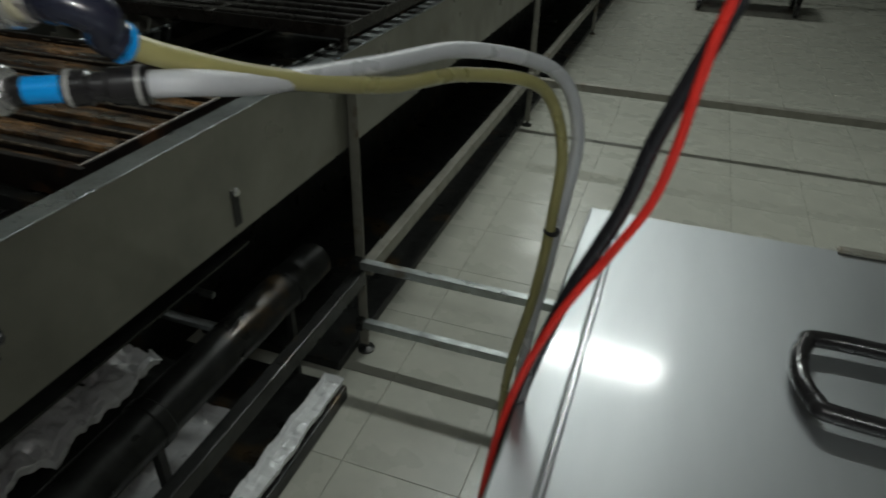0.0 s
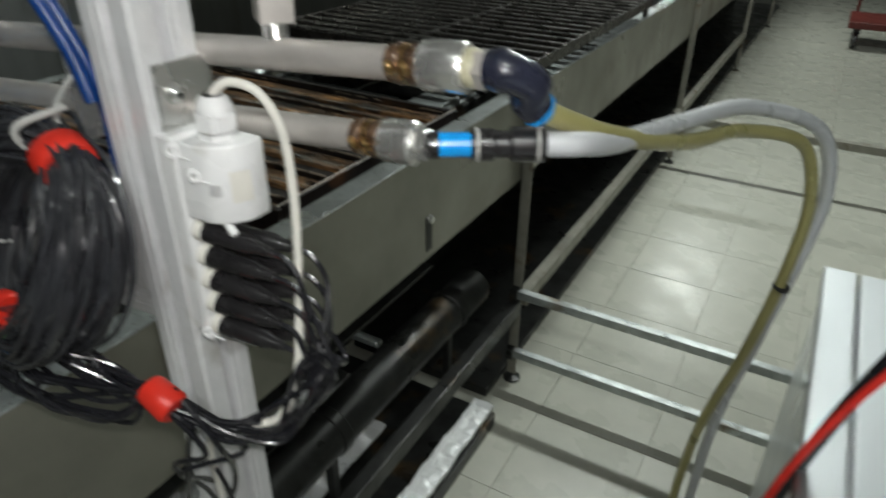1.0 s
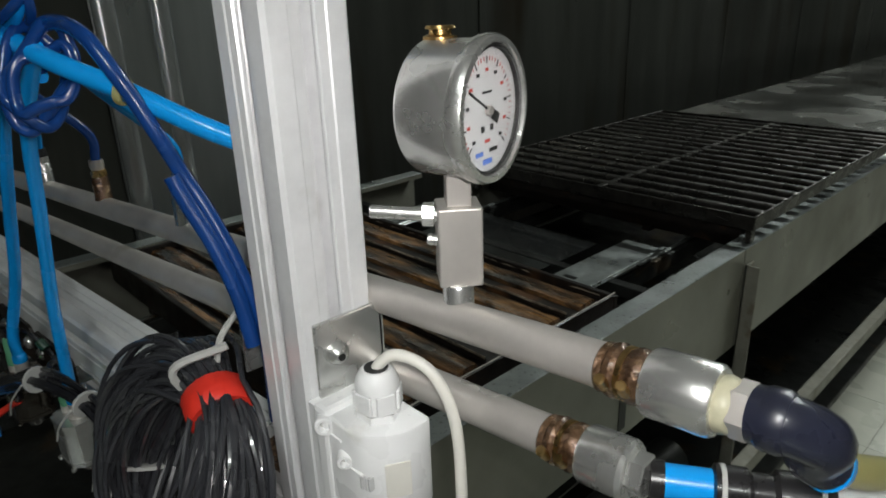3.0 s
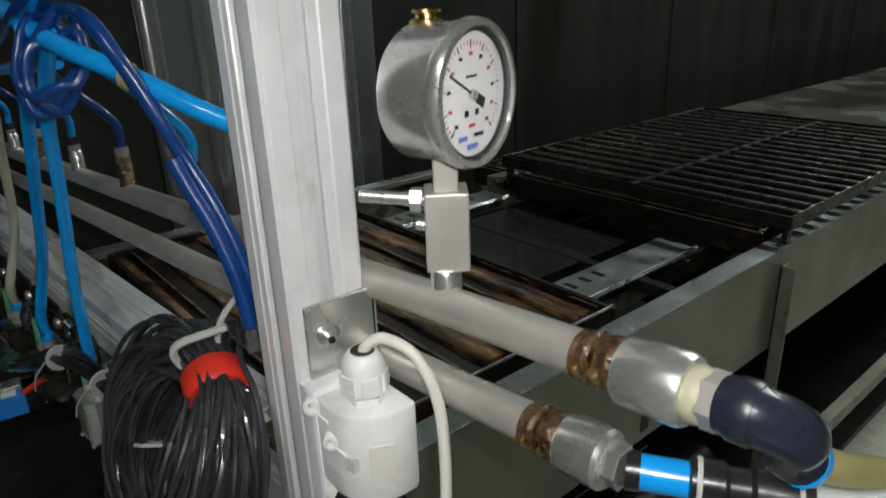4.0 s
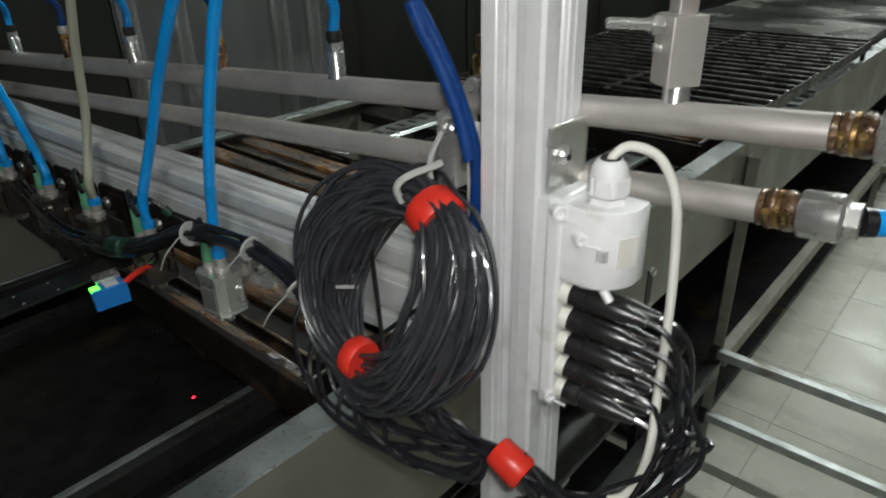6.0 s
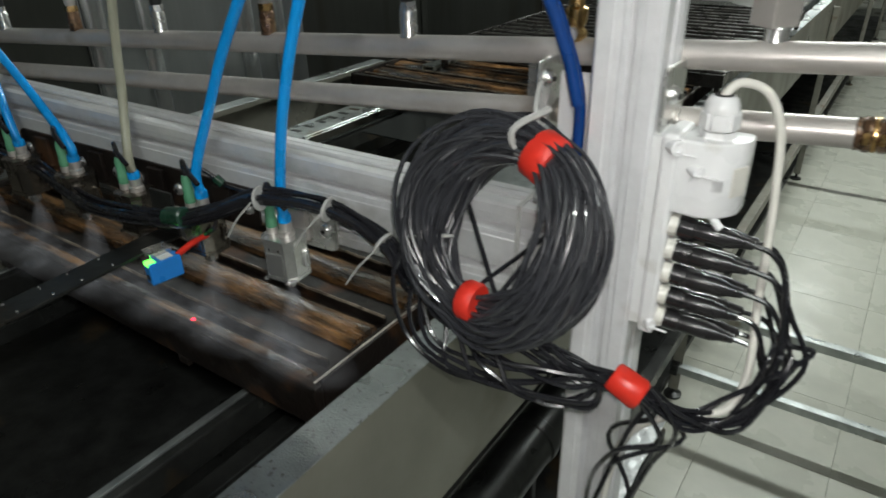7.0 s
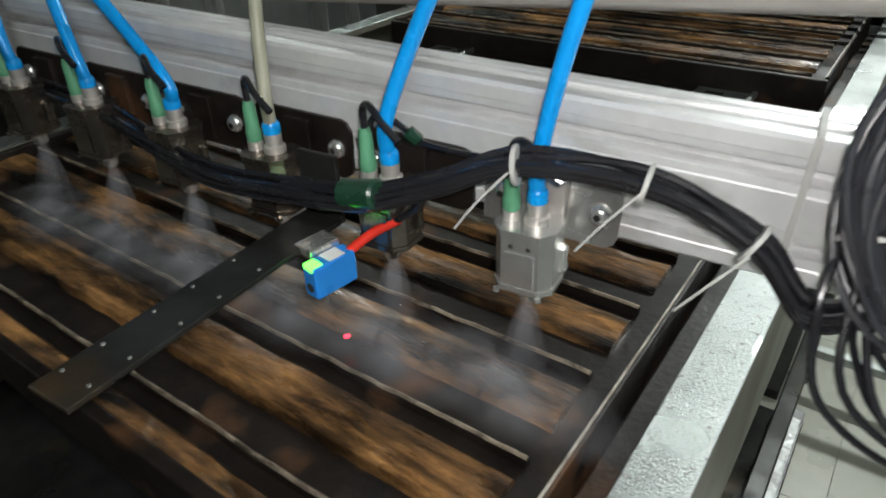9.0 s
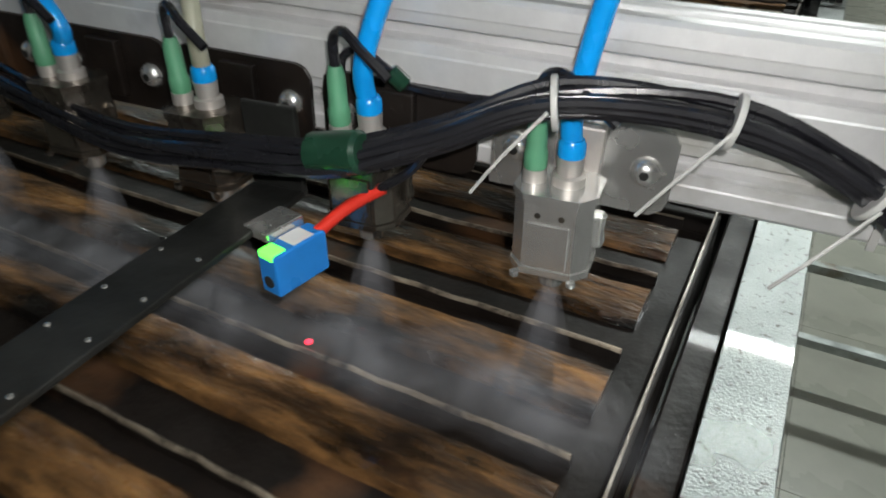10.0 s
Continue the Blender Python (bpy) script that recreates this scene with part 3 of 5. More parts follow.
# ---- baking trays that travel under the nozzles ----
def baking_tray():
    tr = thing("slatted_tray", "burnt brown slatted baking tray travelling on the conveyor", "tray", "slatted trays")
    x0, x1, L = -1.69, -0.775, 0.5725
    part("rim", box(x0, x1, 0, 0.012, -0.05, 0.006, 0.002), BURNT, tr)
    part("rim", box(x0, x1, L - 0.012, L, -0.05, 0.006, 0.002), BURNT, tr)
    part("rim", box(x0, x0 + 0.010, 0.012, L - 0.012, -0.05, 0.008, 0.002), BURNT, tr)
    part("rim", box(x1 - 0.006, x1, 0.012, L - 0.012, -0.05, 0.010, 0.002), BURNT, tr)
    part("rim_edge", box(x1 - 0.0052, x1 - 0.0030, 0.004, L - 0.004, 0.0098, 0.0114, 0.0004, seg=1), EDGE, tr, "worn bright rim edge")
    part("base", box(x0 + 0.012, x1 - 0.008, 0.014, L - 0.014, -0.05, -0.0095, 0.002), BURNT, tr)
    for k in range(6):
        yr = 0.050 + 0.1025 * k
        n = 80
        for nm, mt, prof in (("slat", RUST, [(-0.069, -0.022), (-0.066, -0.010), (-0.062, -0.003), (-0.052, -0.001), (-0.036, 0.0), (-0.020, -0.002), (-0.016, -0.008), (-0.014, -0.022)]), ("web", BURNT, [(-0.0036, -0.022), (-0.0024, -0.0016), (0.0020, -0.0016), (0.003, -0.022)]), ("ridge", WORN, [(-0.0020, -0.0030), (-0.0017, 0.0002), (-0.0008, 0.0014), (0.0004, 0.0014), (0.0013, 0.0002), (0.0016, -0.0030)])):
            bm = bmesh.new()
            rows = []
            for i in range(n + 1):
                x = x0 + 0.012 + (x1 - 0.030 - x0 - 0.012) * i / n
                w = 0.0013 * noise.noise(Vector((x * 45, 7.7, k * 5.1)))
                rows.append([bm.verts.new((x, max(0.013, yr + dy + w), dz + 0.0013 * noise.noise(Vector((x * 40, dy * 90, k * 3.1))))) for dy, dz in prof])
            for a, c in zip(rows, rows[1:]):
                for q in range(len(prof) - 1):
                    bm.faces.new((a[q], c[q], c[q + 1], a[q + 1]))
            bm.faces.new(rows[0])
            bm.faces.new(rows[-1][::-1])
            part(nm, bm, mt, tr, smooth=True)
    for x in (x0 + 0.2, x1 - 0.25):
        part("cleat", box(x, x + 0.02, 0.0, L, -0.062, -0.05, 0.001, seg=1), BURNT, tr)
    return tr


TRAY_Z = 0.874
trays = [baking_tray()]
for _ in range(1):
    trays.append(copy_thing(trays[0], Matrix.Identity(4)))

# ---- gantry: post, beam, pipes ----
post = thing("gantry_post", "upright slotted aluminium profile post", "post")
PX, PY = -0.5145, 0.2585
part("profile", extrude_poly(profile_section(0.050, 0.050), pose(PX, PY, 0.012), 1.75), ALU, post)
part("mounting_plate", box(-0.580, PX - 0.026, 0.268, 0.274, 1.01, 1.205, 0.0028), WHITEP, post, "pale rounded mounting plate")
part("base_plate", box(PX - 0.05, PX + 0.05, PY - 0.05, PY + 0.05, 0, 0.012, 0.003), DARKST, post)

beam = thing("spray_beam", "double slotted aluminium profile beam above the trays", "beam")
# the beam's own axes: u along it to the right, v to the back, w up; it is a little askew
BM = pose(-0.55, 0.262, 1.047, 0, 2.3, 6.4)
LEN = 1.22
part("profile", extrude_poly(profile_section(0.045, 0.09), BM @ Matrix(((0, 0, 1, -LEN), (1, 0, 0, 0), (0, 1, 0, 0), (0, 0, 0, 1))), LEN), ALUB, beam)
part("corner_bracket", box(-0.03, 0.012, -0.026, 0.026, 0.0455, 0.050, 0.001, BM), RUSTC, beam)
part("end_support", box(-LEN - 0.01, -LEN, -0.03, 0.03, -0.17, 0.045, 0.001, BM), DARKST, beam)


def bpt(u, v, w):
    return BM @ Vector((u, v, w))


def bolt(name, p, d, parent, r=0.0075, h=0.005):
    p, d = Vector(p), Vector(d).normalized()
    b = part(name, lathe(p, p + d, [(0, r), (h * 0.3, r), (h * 0.7, r * 0.8), (h, r * 0.45)], 16), STAIN, parent, smooth=True)
    part("socket", cyl(p + d * (h - 0.0012), p + d * (h + 0.0004), r * 0.33, 6), DARKST, b)
    return b


# pipes
def up_axis(x):
    return Vector((x, 0.300 + 0.055 * (x + 0.34), 1.231 + 0.060 * (x + 0.34)))


def lo_axis(x):
    return Vector((x, 0.299 + 0.055 * (x + 0.37), 1.179 + 0.060 * (x + 0.37)))


PR = 0.0107
upper = thing("upper_pipe", "dull stainless spray pipe with a rusty clamp and coupling", "pipe", "spray pipes")
part("pipe", cyl(up_axis(-1.86), up_axis(-0.336), PR, 24), STAINP, upper, smooth=True)
lower = thing("lower_pipe", "dull stainless spray pipe with a rusty clamp and coupling", "pipe", "spray pipes")
part("pipe", cyl(lo_axis(-1.86), lo_axis(-0.365), PR, 24), STAINP, lower, smooth=True)


def clampring(ax, x, parent):
    a, b = ax(x), ax(x + 0.018)
    c = part("rusty_clamp", lathe(a, b, [(0, 0.0108), (0.001, 0.0122), (0.004, 0.0128), (0.006, 0.0117), (0.010, 0.0117), (0.012, 0.0129), (0.016, 0.0124), (0.018, 0.0112)], 24), RUSTC, parent, "rust brown pipe clamp", smooth=True)
    d = (b - a).normalized()
    side = d.cross(Vector((0, 0, 1))).normalized()
    for s in (0.003, 0.013):
        part("clamp_screw", cyl(a + d * s + side * 0.011 + Vector((0, 0, -0.003)), a + d * s + side * 0.017 + Vector((0, 0, 0.004)), 0.0026, 10, 0.0006), BRASS, c, smooth=True)
    part("steel_band", lathe(a + d * 0.0065, b, [(0, 0.0118), (0.0004, 0.0123), (0.0026, 0.0123), (0.003, 0.0118)], 24), BRASS, c, smooth=True)
    part("seal_ring", lathe(a - d * 0.004, a, [(0, 0.0109), (0.001, 0.0117), (0.004, 0.0112)], 20), RUSTC, c, smooth=True)


clampring(up_axis, -0.337, upper)
clampring(lo_axis, -0.366, lower)
ud = (up_axis(0) - up_axis(-1)).normalized()
a = up_axis(-0.319)
cu = part("coupling", lathe(a, a + ud, [(0, 0.0115), (0.001, 0.0145), (0.0025, 0.0153), (0.028, 0.0153), (0.030, 0.014), (0.030, 0.0115)], 28), STAIN, upper, "shiny stainless coupling", smooth=True)
part("thread_tape", lathe(a + ud * 0.030, a + ud, [(0, 0.0115), (0.002, 0.0122), (0.006, 0.0112), (0.007, 0.010)], 20), TAPE, cu, smooth=True)
part("hex_nut", cyl(a + ud * 0.035, a + ud * 0.043, 0.0120, 6, 0.001), STAINP, cu)
# black elbow on the upper pipe
e0 = a + ud * 0.043
E2 = Vector((-0.2555, 0.328, 1.210))
elb = part("elbow", tube([e0, e0 + ud * 0.010, (e0 + ud * 0.018) * 0.55 + (E2) * 0.45 + Vector((0.002, 0, 0.003)), E2 + Vector((-0.003, -0.006, 0.006)), E2], 0.0116, 18, 8), NAVY, upper, "navy black plastic push elbow", smooth=True)
part("elbow_collar", lathe(e0 + ud * 0.002, e0 + ud, [(0, 0.0112), (0.002, 0.0126), (0.009, 0.0128), (0.011, 0.0118)], 24), NAVY, elb, smooth=True)
yd = Vector((0.35, 0.75, -0.42)).normalized()
part("release_ring", lathe(E2, E2 + yd, [(0, 0.012), (0.003, 0.0115), (0.005, 0.010)], 20), BLUE, elb, smooth=True)
# lower pipe end: coupling, hex nipple, blue sleeve, inline connector
a = lo_axis(-0.348)
cl = part("coupling", lathe(a, a + ud, [(0, 0.0112), (0.001, 0.0138), (0.0025, 0.0146), (0.023, 0.0146), (0.025, 0.013), (0.025, 0.010)], 28), STAIN, lower, "shiny stainless coupling", smooth=True)
part("hex_nipple", cyl(a + ud * 0.025, a + ud * 0.033, 0.0108, 6, 0.0008), STAIN, cl)
p0 = a + ud * 0.033
P1 = Vector((-0.252, 0.3405, 1.183))
pd = (P1 - p0).normalized()
PL = (P1 - p0).length
part("black_stub", cyl(p0, p0 + pd * 0.006, 0.0088, 20), BLACKP, lower, smooth=True)
part("blue_sleeve", cyl(p0 + pd * 0.004, p0 + pd * (PL - 0.046), 0.0080, 20, 0.0006), BLUE, lower, "bright blue plastic sleeve", smooth=True)
con = part("inline_connector", lathe(p0 + pd * (PL - 0.048), P1, [(0, 0.0085), (0.001, 0.0105), (0.014, 0.0105), (0.016, 0.0088), (0.024, 0.0088), (0.026, 0.0112), (0.040, 0.0116), (0.047, 0.0112), (0.048, 0.009)], 24), BLACKP, lower, "glossy black push-in connector", smooth=True)
for s in (0.003, 0.041):
    part("ring", lathe(p0 + pd * (PL - 0.048 + s), P1, [(0, 0.0106 if s < 0.02 else 0.0114), (0.0004, 0.0109 if s < 0.02 else 0.0119), (0.0018, 0.0109 if s < 0.02 else 0.0119), (0.0022, 0.0106 if s < 0.02 else 0.0114)], 24, caps=False), TIEW, con, smooth=True)

# hoses from the two ends over to the cabinet and down
hose = thing("milky_hose", "milky translucent hose arching from the pipe end", "hose")
part("hose", tube([P1 - pd * 0.01, P1 + pd * 0.02, (-0.225, 0.42, 1.165), (-0.205, 0.55, 1.145), (-0.165, 0.68, 1.130), (-0.095, 0.79, 1.085), (-0.068, 0.83, 1.00), (-0.075, 0.83, 0.90), (-0.092, 0.85, 0.76), (-0.118, 0.88, 0.52), (-0.105, 0.94, 0.20), (0.02, 0.99, 0.012)], 0.0082, 14, 8), MILKY, hose, smooth=True)
hose2 = thing("yellowed_hose", "yellowed translucent hose arching from the elbow", "hose")
part("hose", tube([E2, E2 + yd * 0.03, (-0.225, 0.42, 1.168), (-0.198, 0.55, 1.128), (-0.165, 0.67, 1.108), (-0.108, 0.77, 1.072), (-0.083, 0.81, 0.99), (-0.085, 0.815, 0.89), (-0.102, 0.84, 0.74), (-0.140, 0.87, 0.50), (-0.135, 0.92, 0.18), (-0.02, 0.95, 0.012)], 0.0074, 14, 8), YELH, hose2, smooth=True)
part("hose_tie", lathe((-0.084, 0.817, 0.866), (-0.09, 0.821, 0.84), [(0, 0.011), (0.003, 0.0112)], 16), INK, hose2, smooth=True)

# plate brackets for the pipes on the post
for nm, b, lab in (("pipe_bracket", (-0.4885, -0.4855, 0.240, 0.288, 1.155, 1.222), ""), ("pipe_bracket", (-0.5875, -0.5845, 0.243, 0.29, 1.150, 1.216), "")):
    br = thing(nm, "stainless angle bracket holding the two pipes", "bracket", "pipe brackets")
    part("plate", box(*b, 0.0012), STAIN, br)
    part("fold", box(b[0] - 0.03 if b[0] < -0.55 else b[0] - 0.03, b[1], b[3] - 0.004, b[3] - 0.001, b[4], b[5], 0.001), STAIN, br)
    bolt("bolt", (b[1], b[2] + 0.013, 1.201), (1, -0.15, 0), br, 0.0072, 0.007)

# pressure gauge on its valve block
tee = up_axis(-0.428)
vb = thing("gauge_valve", "stainless needle valve block on the upper pipe", "valve")
vb_rot = pose(-0.436, 0.304, 1.0, 0, 0, 52)
part("block", box(-0.0115, 0.0115, -0.0115, 0.0115, 0.2445, 0.2875, 0.001, vb_rot), STAINP, vb)
part("socket_stub", lathe((-0.432, 0.299, 1.226), (-0.432, 0.299, 1.3), [(0, 0.0095), (0.003, 0.0085), (0.018, 0.0085), (0.0195, 0.0075)], 20), STAIN, vb, smooth=True)
td = Vector((-0.72, -0.66, 0.06)).normalized()
hb = Vector((-0.444, 0.297, 1.281))
part("stem", cyl(hb, hb + td * 0.012, 0.004, 14), STAIN, vb, smooth=True)
part("stem_nut", cyl(hb + td * 0.002, hb + td * 0.008, 0.0065, 6), STAIN, vb)
part("tee_handle", cyl(hb + td * 0.008, hb + td * 0.036, 0.0036, 14, 0.0006), STAIN, vb, smooth=True)
part("lock_screw", cyl(hb + Vector((0, 0, -0.014)), hb + td * 0.006 + Vector((0, 0, -0.014)), 0.0032, 10, 0.0006), STAIN, vb, smooth=True)

ga = thing("pressure_gauge", "stainless pressure gauge with a white dial", "gauge")
GN = Vector((0.968, 0.25, 0.0)).normalized()
GC = Vector((-0.412, 0.306, 1.337))
back = GC - GN * 0.037
part("neck", box(-0.0065, 0.0065, -0.0065, 0.0065, 0.287, 0.306, 0.0008, vb_rot), STAINP, ga)
part("case", lathe(back, GC, [(0, 0.028), (0.001, 0.0315), (0.003, 0.0328), (0.030, 0.0330), (0.0305, 0.0345), (0.033, 0.0352), (0.036, 0.0350), (0.038, 0.0340), (0.0385, 0.0312), (0.034, 0.0305)], 56, caps=False), STAIN, ga, smooth=True)
part("back_cover", cyl(back - GN * 0.0004, back + GN * 0.0008, 0.0285, 40), STAIN, ga, smooth=True)
part("gasket", lathe(GC - GN * 0.004, GC, [(0, 0.0312), (0.002, 0.0308), (0.003, 0.0290), (0.001, 0.0288)], 48, caps=False), INK, ga, smooth=True)
dial = part("dial", cyl(GC - GN * 0.0065, GC - GN * 0.0045, 0.0306, 48), DIAL, ga, "white printed dial", smooth=True)
part("plug", lathe((-0.441, 0.30, 1.3675), (-0.441, 0.30, 1.39), [(0, 0.0085), (0.003, 0.0085), (0.004, 0.0055), (0.006, 0.0055), (0.0065, 0.0075), (0.008, 0.0070)], 14), BRASS, ga, "yellow brass filler plug", smooth=True)
gz = Vector((0, 0, 1))
gr_ = gz.cross(GN).normalized()
GD = Matrix((( gr_.x, gz.x, GN.x, 0), (gr_.y, gz.y, GN.y, 0), (gr_.z, gz.z, GN.z, 0), (0, 0, 0, 1)))
GD = Matrix.Translation(GC - GN * 0.0044) @ GD


def dmark(x, y, w, h, ang, material, name="tick", z=0.0002):
    part(name, box(-w / 2, w / 2, -h / 2, h / 2, 0, 0.0003, 0, GD @ pose(x, y, z, 0, 0, ang)), material, dial)


for k in range(41):
    an = radians(225 - 270 * k / 40)
    big = k % 4 == 0
    rr = 0.0232 if big else 0.0238
    dmark(rr * math.cos(an), rr * math.sin(an), 0.0034 if big else 0.0018, 0.0005 if big else 0.00028, math.degrees(an), INK if big else INKR)
    if big:
        dmark(0.0188 * math.cos(an), 0.0188 * math.sin(an), 0.0026, 0.0016, 0, INKR if k % 8 else INK, "figure_bar")
for x, y, w, h, mt in ((0, 0.0085, 0.009, 0.0012, INK), (-0.0045, -0.0085, 0.003, 0.003, INK), (0.0045, -0.0085, 0.003, 0.003, INK), (0, -0.0145, 0.005, 0.0016, INKR), (-0.008, -0.020, 0.007, 0.0022, INKB), (0.006, -0.0195, 0.008, 0.0018, INK), (0, -0.0245, 0.009, 0.0026, INKB)):
    dmark(x, y, w, h, 0, mt, "print_bar")
na = 151
part("needle", box(-0.008, 0.0215, -0.0005, 0.0005, 0.0012, 0.0018, 0, GD @ pose(0, 0, 0, 0, 0, na)), INK, ga)
part("needle_tail", box(-0.0105, -0.003, -0.0026, 0.0026, 0.0012, 0.0019, 0.0004, GD @ pose(0, 0, 0, 0, 0, na)), INK, ga)
part("needle_hub", cyl(GC - GN * 0.0044, GC - GN * 0.0015, 0.0026, 16, 0.0005), STAINP, ga, smooth=True)
gl = part("glass", cyl(GC - GN * 0.0012, GC - GN * 0.0004, 0.0305, 40), GLASS, ga, smooth=True)
gl.visible_shadow = False

# ---- nozzles along the beam ----
NOZ = [-0.290 - 0.1045 * k for k in range(6)]  # along the beam from its right end


def nozzle(ST):
    nz = thing("spray_nozzle", "stainless spray valve with a green plug on the beam", "nozzle", "spray nozzles")
    o = [(0.020, 0.010), (0.013, 0.017), (-0.013, 0.017), (-0.020, 0.010), (-0.020, -0.010), (-0.013, -0.018), (0.013, -0.018), (0.020, -0.010)]
    part("body", extrude_poly(o, pose(0, 0, -0.036), 0.038), ST, nz, smooth=False)
    part("cap", extrude_poly([(x * 1.06, y * 1.06) for x, y in o], pose(0, 0, 0.0022), 0.004), ST, nz)
    part("lower_flange", extrude_poly([(x * 1.05, y * 1.05) for x, y in o], pose(0, 0, -0.040), 0.0038), ST, nz)
    part("tip", lathe((0, 0, -0.040), (0, 0, -0.07), [(0, 0.0105), (0.002, 0.0112), (0.006, 0.0095), (0.007, 0.0078), (0.014, 0.0070), (0.016, 0.0045)], 12), STAIN, nz, smooth=True)
    for x in (-0.016, 0.014):
        part("tie_screw", cyl((x, -0.0185, -0.040), (x, -0.0185, -0.0425), 0.0025, 8), ST, nz)
    for x, z in ((-0.006, -0.005), (0.006, -0.005)):
        part("dimple", cyl((x, -0.0185, z), (x, -0.0175, z), 0.0016, 10), DARKST, nz)
    part("face_plate", box(-0.0105, 0.0105, -0.0192, -0.0182, -0.034, -0.0095, 0.0004), ST, nz)
    part("side_spring", lathe((0.021, 0.006, -0.03), (0.021, 0.006, -0.01), [(0, 0.003), (0.004, 0.0042), (0.010, 0.003), (0.018, 0.0038), (0.02, 0.002)], 10), ST, nz, smooth=True)
    part("hose_nipple", lathe((0.004, 0, 0.006), (0.004, 0, 0.03), [(0, 0.0085), (0.005, 0.0085), (0.006, 0.0064), (0.015, 0.0068)], 16), STAINP, nz, smooth=True)
    part("push_ring", lathe((0.004, 0, 0.020), (0.004, 0, 0.05), [(0, 0.0062), (0.002, 0.0070), (0.008, 0.0068), (0.010, 0.0056)], 18), BLUE, nz, "blue push-in ring", smooth=True)
    g = part("green_plug", lathe((-0.013, -0.002, 0.012), (-0.013, -0.002, 0.05), [(0, 0.0050), (0.002, 0.0060), (0.009, 0.0060), (0.011, 0.0053), (0.027, 0.0049), (0.032, 0.0036)], 14), GREENP, nz, "green moulded cable plug", smooth=True)
    part("plug_nut", cyl((-0.013, -0.002, 0.006), (-0.013, -0.002, 0.013), 0.0062, 12), STAINP, g, smooth=True)
    part("plug_cable", tube([(-0.013, -0.002, 0.044), (-0.012, -0.003, 0.058), (-0.002, -0.010, 0.064), (0.012, -0.018, 0.058), (0.026, -0.020, 0.047)], 0.0026, 8, 6), BLACK, g, smooth=True)
    return nz


NOFF = [Vector((-0.004, 0, -0.004)), Vector((-0.004, -0.008, 0.002))]
first, second = nozzle(NOZM), nozzle(NOZD)
tagged(second, "spray stained steel valve with a green plug on the beam")
for k, u in enumerate(NOZ):
    p = bpt(u, -0.0225 - 0.026, -0.034)
    m = Matrix.Translation(p + NOFF[min(k, 1)]) @ pose(0, 0, 0, 0, 0, 6.4)
    if k == 0:
        first.matrix_basis = m
    elif k == 1:
        second.matrix_basis = m
    else:
        copy_thing(second, m)
for k, u in enumerate(NOZ):
    pl = thing("nozzle_bracket", "rounded stainless plate bolted to the beam" if k == 0 else "rounded plate brown with dried spray on the beam", "bracket", "nozzle brackets")
    mt = STAIN if k == 0 else BURNT
    bm = extrude_poly([(-0.048, -0.030), (0.040, -0.030), (0.046, -0.026), (0.048, -0.020), (0.048, 0.010), (0.044, 0.016), (0.038, 0.018), (-0.042, 0.018), (-0.047, 0.014), (-0.048, 0.008)], BM @ Matrix(((1, 0, 0, u), (0, 0, -1, -0.0230), (0, 1, 0, -0.022), (0, 0, 0, 1))), 0.003)
    part("plate", bm, mt, pl)
    part("arm", box(u - 0.012, u + 0.012, -0.032, -0.026, -0.045, -0.008, 0.001, BM), STAINP if k == 0 else mt, pl)
    for du in (-0.034, 0.034):
        bolt("bolt", bpt(u + du, -0.026, -0.028), BM.to_3x3() @ Vector((0, -1, 0)), pl, 0.0078, 0.006)


# ---- hoses to the nozzles ----
def run(name, label, pts, r, material, cat="hose", group="", n=12, sub=8):
    h = thing(name, label, cat, group)
    part(name.split("_")[-1] + "_run", tube(pts, r, n, sub), material, h, smooth=True)
    return h


def ntop(k):
    return bpt(NOZ[k], -0.0485, -0.034) + NOFF[min(k, 1)] + Vector((0.0038, 0.0005, 0.022))


up = Vector((0, 0, 1))
BUN = Vector((-0.675, 0.176, 1.368))
run("blue_hose", "bright blue air hose plugged into a nozzle", [ntop(0), ntop(0) + up * 0.03, (-0.817, 0.182, 1.15), (-0.788, 0.184, 1.235), (-0.745, 0.182, 1.31), BUN + Vector((0.0, 0.006, 0.0))], 0.0054, BLUE, group="nozzle hoses")
run("blue_hose", "bright blue air hose plugged into a nozzle", [ntop(1), ntop(1) + up * 0.03, (-0.912, 0.174, 1.15), (-0.867, 0.177, 1.225), (-0.79, 0.177, 1.315), BUN + Vector((-0.004, -0.006, 0.002))], 0.0054, BLUE, group="nozzle hoses")
run("clear_hose", "greyish translucent hose plugged into a nozzle", [ntop(2), ntop(2) + up * 0.03, (-1.060, 0.172, 1.15), (-1.046, 0.178, 1.245), (-1.00, 0.182, 1.36), (-0.93, 0.186, 1.47), (-0.86, 0.19, 1.56)], 0.0050, CLEARH, group="nozzle hoses")
for k, pts in ((3, [(-1.18, 0.15, 1.10), (-1.27, 0.15, 1.165), (-1.40, 0.15, 1.25), (-1.55, 0.16, 1.36)]), (4, [(-1.27, 0.15, 1.11), (-1.33, 0.15, 1.20), (-1.41, 0.155, 1.30), (-1.55, 0.16, 1.42)]), (5, [(-1.37, 0.14, 1.11), (-1.42, 0.14, 1.19), (-1.52, 0.15, 1.28), (-1.62, 0.16, 1.38)])):
    run("blue_hose", "bright blue air hose plugged into a nozzle", [ntop(k), ntop(k) + Vector((-0.006, 0.0, 0.028)), *pts[1:]], 0.0054, BLUE, group="nozzle hoses")
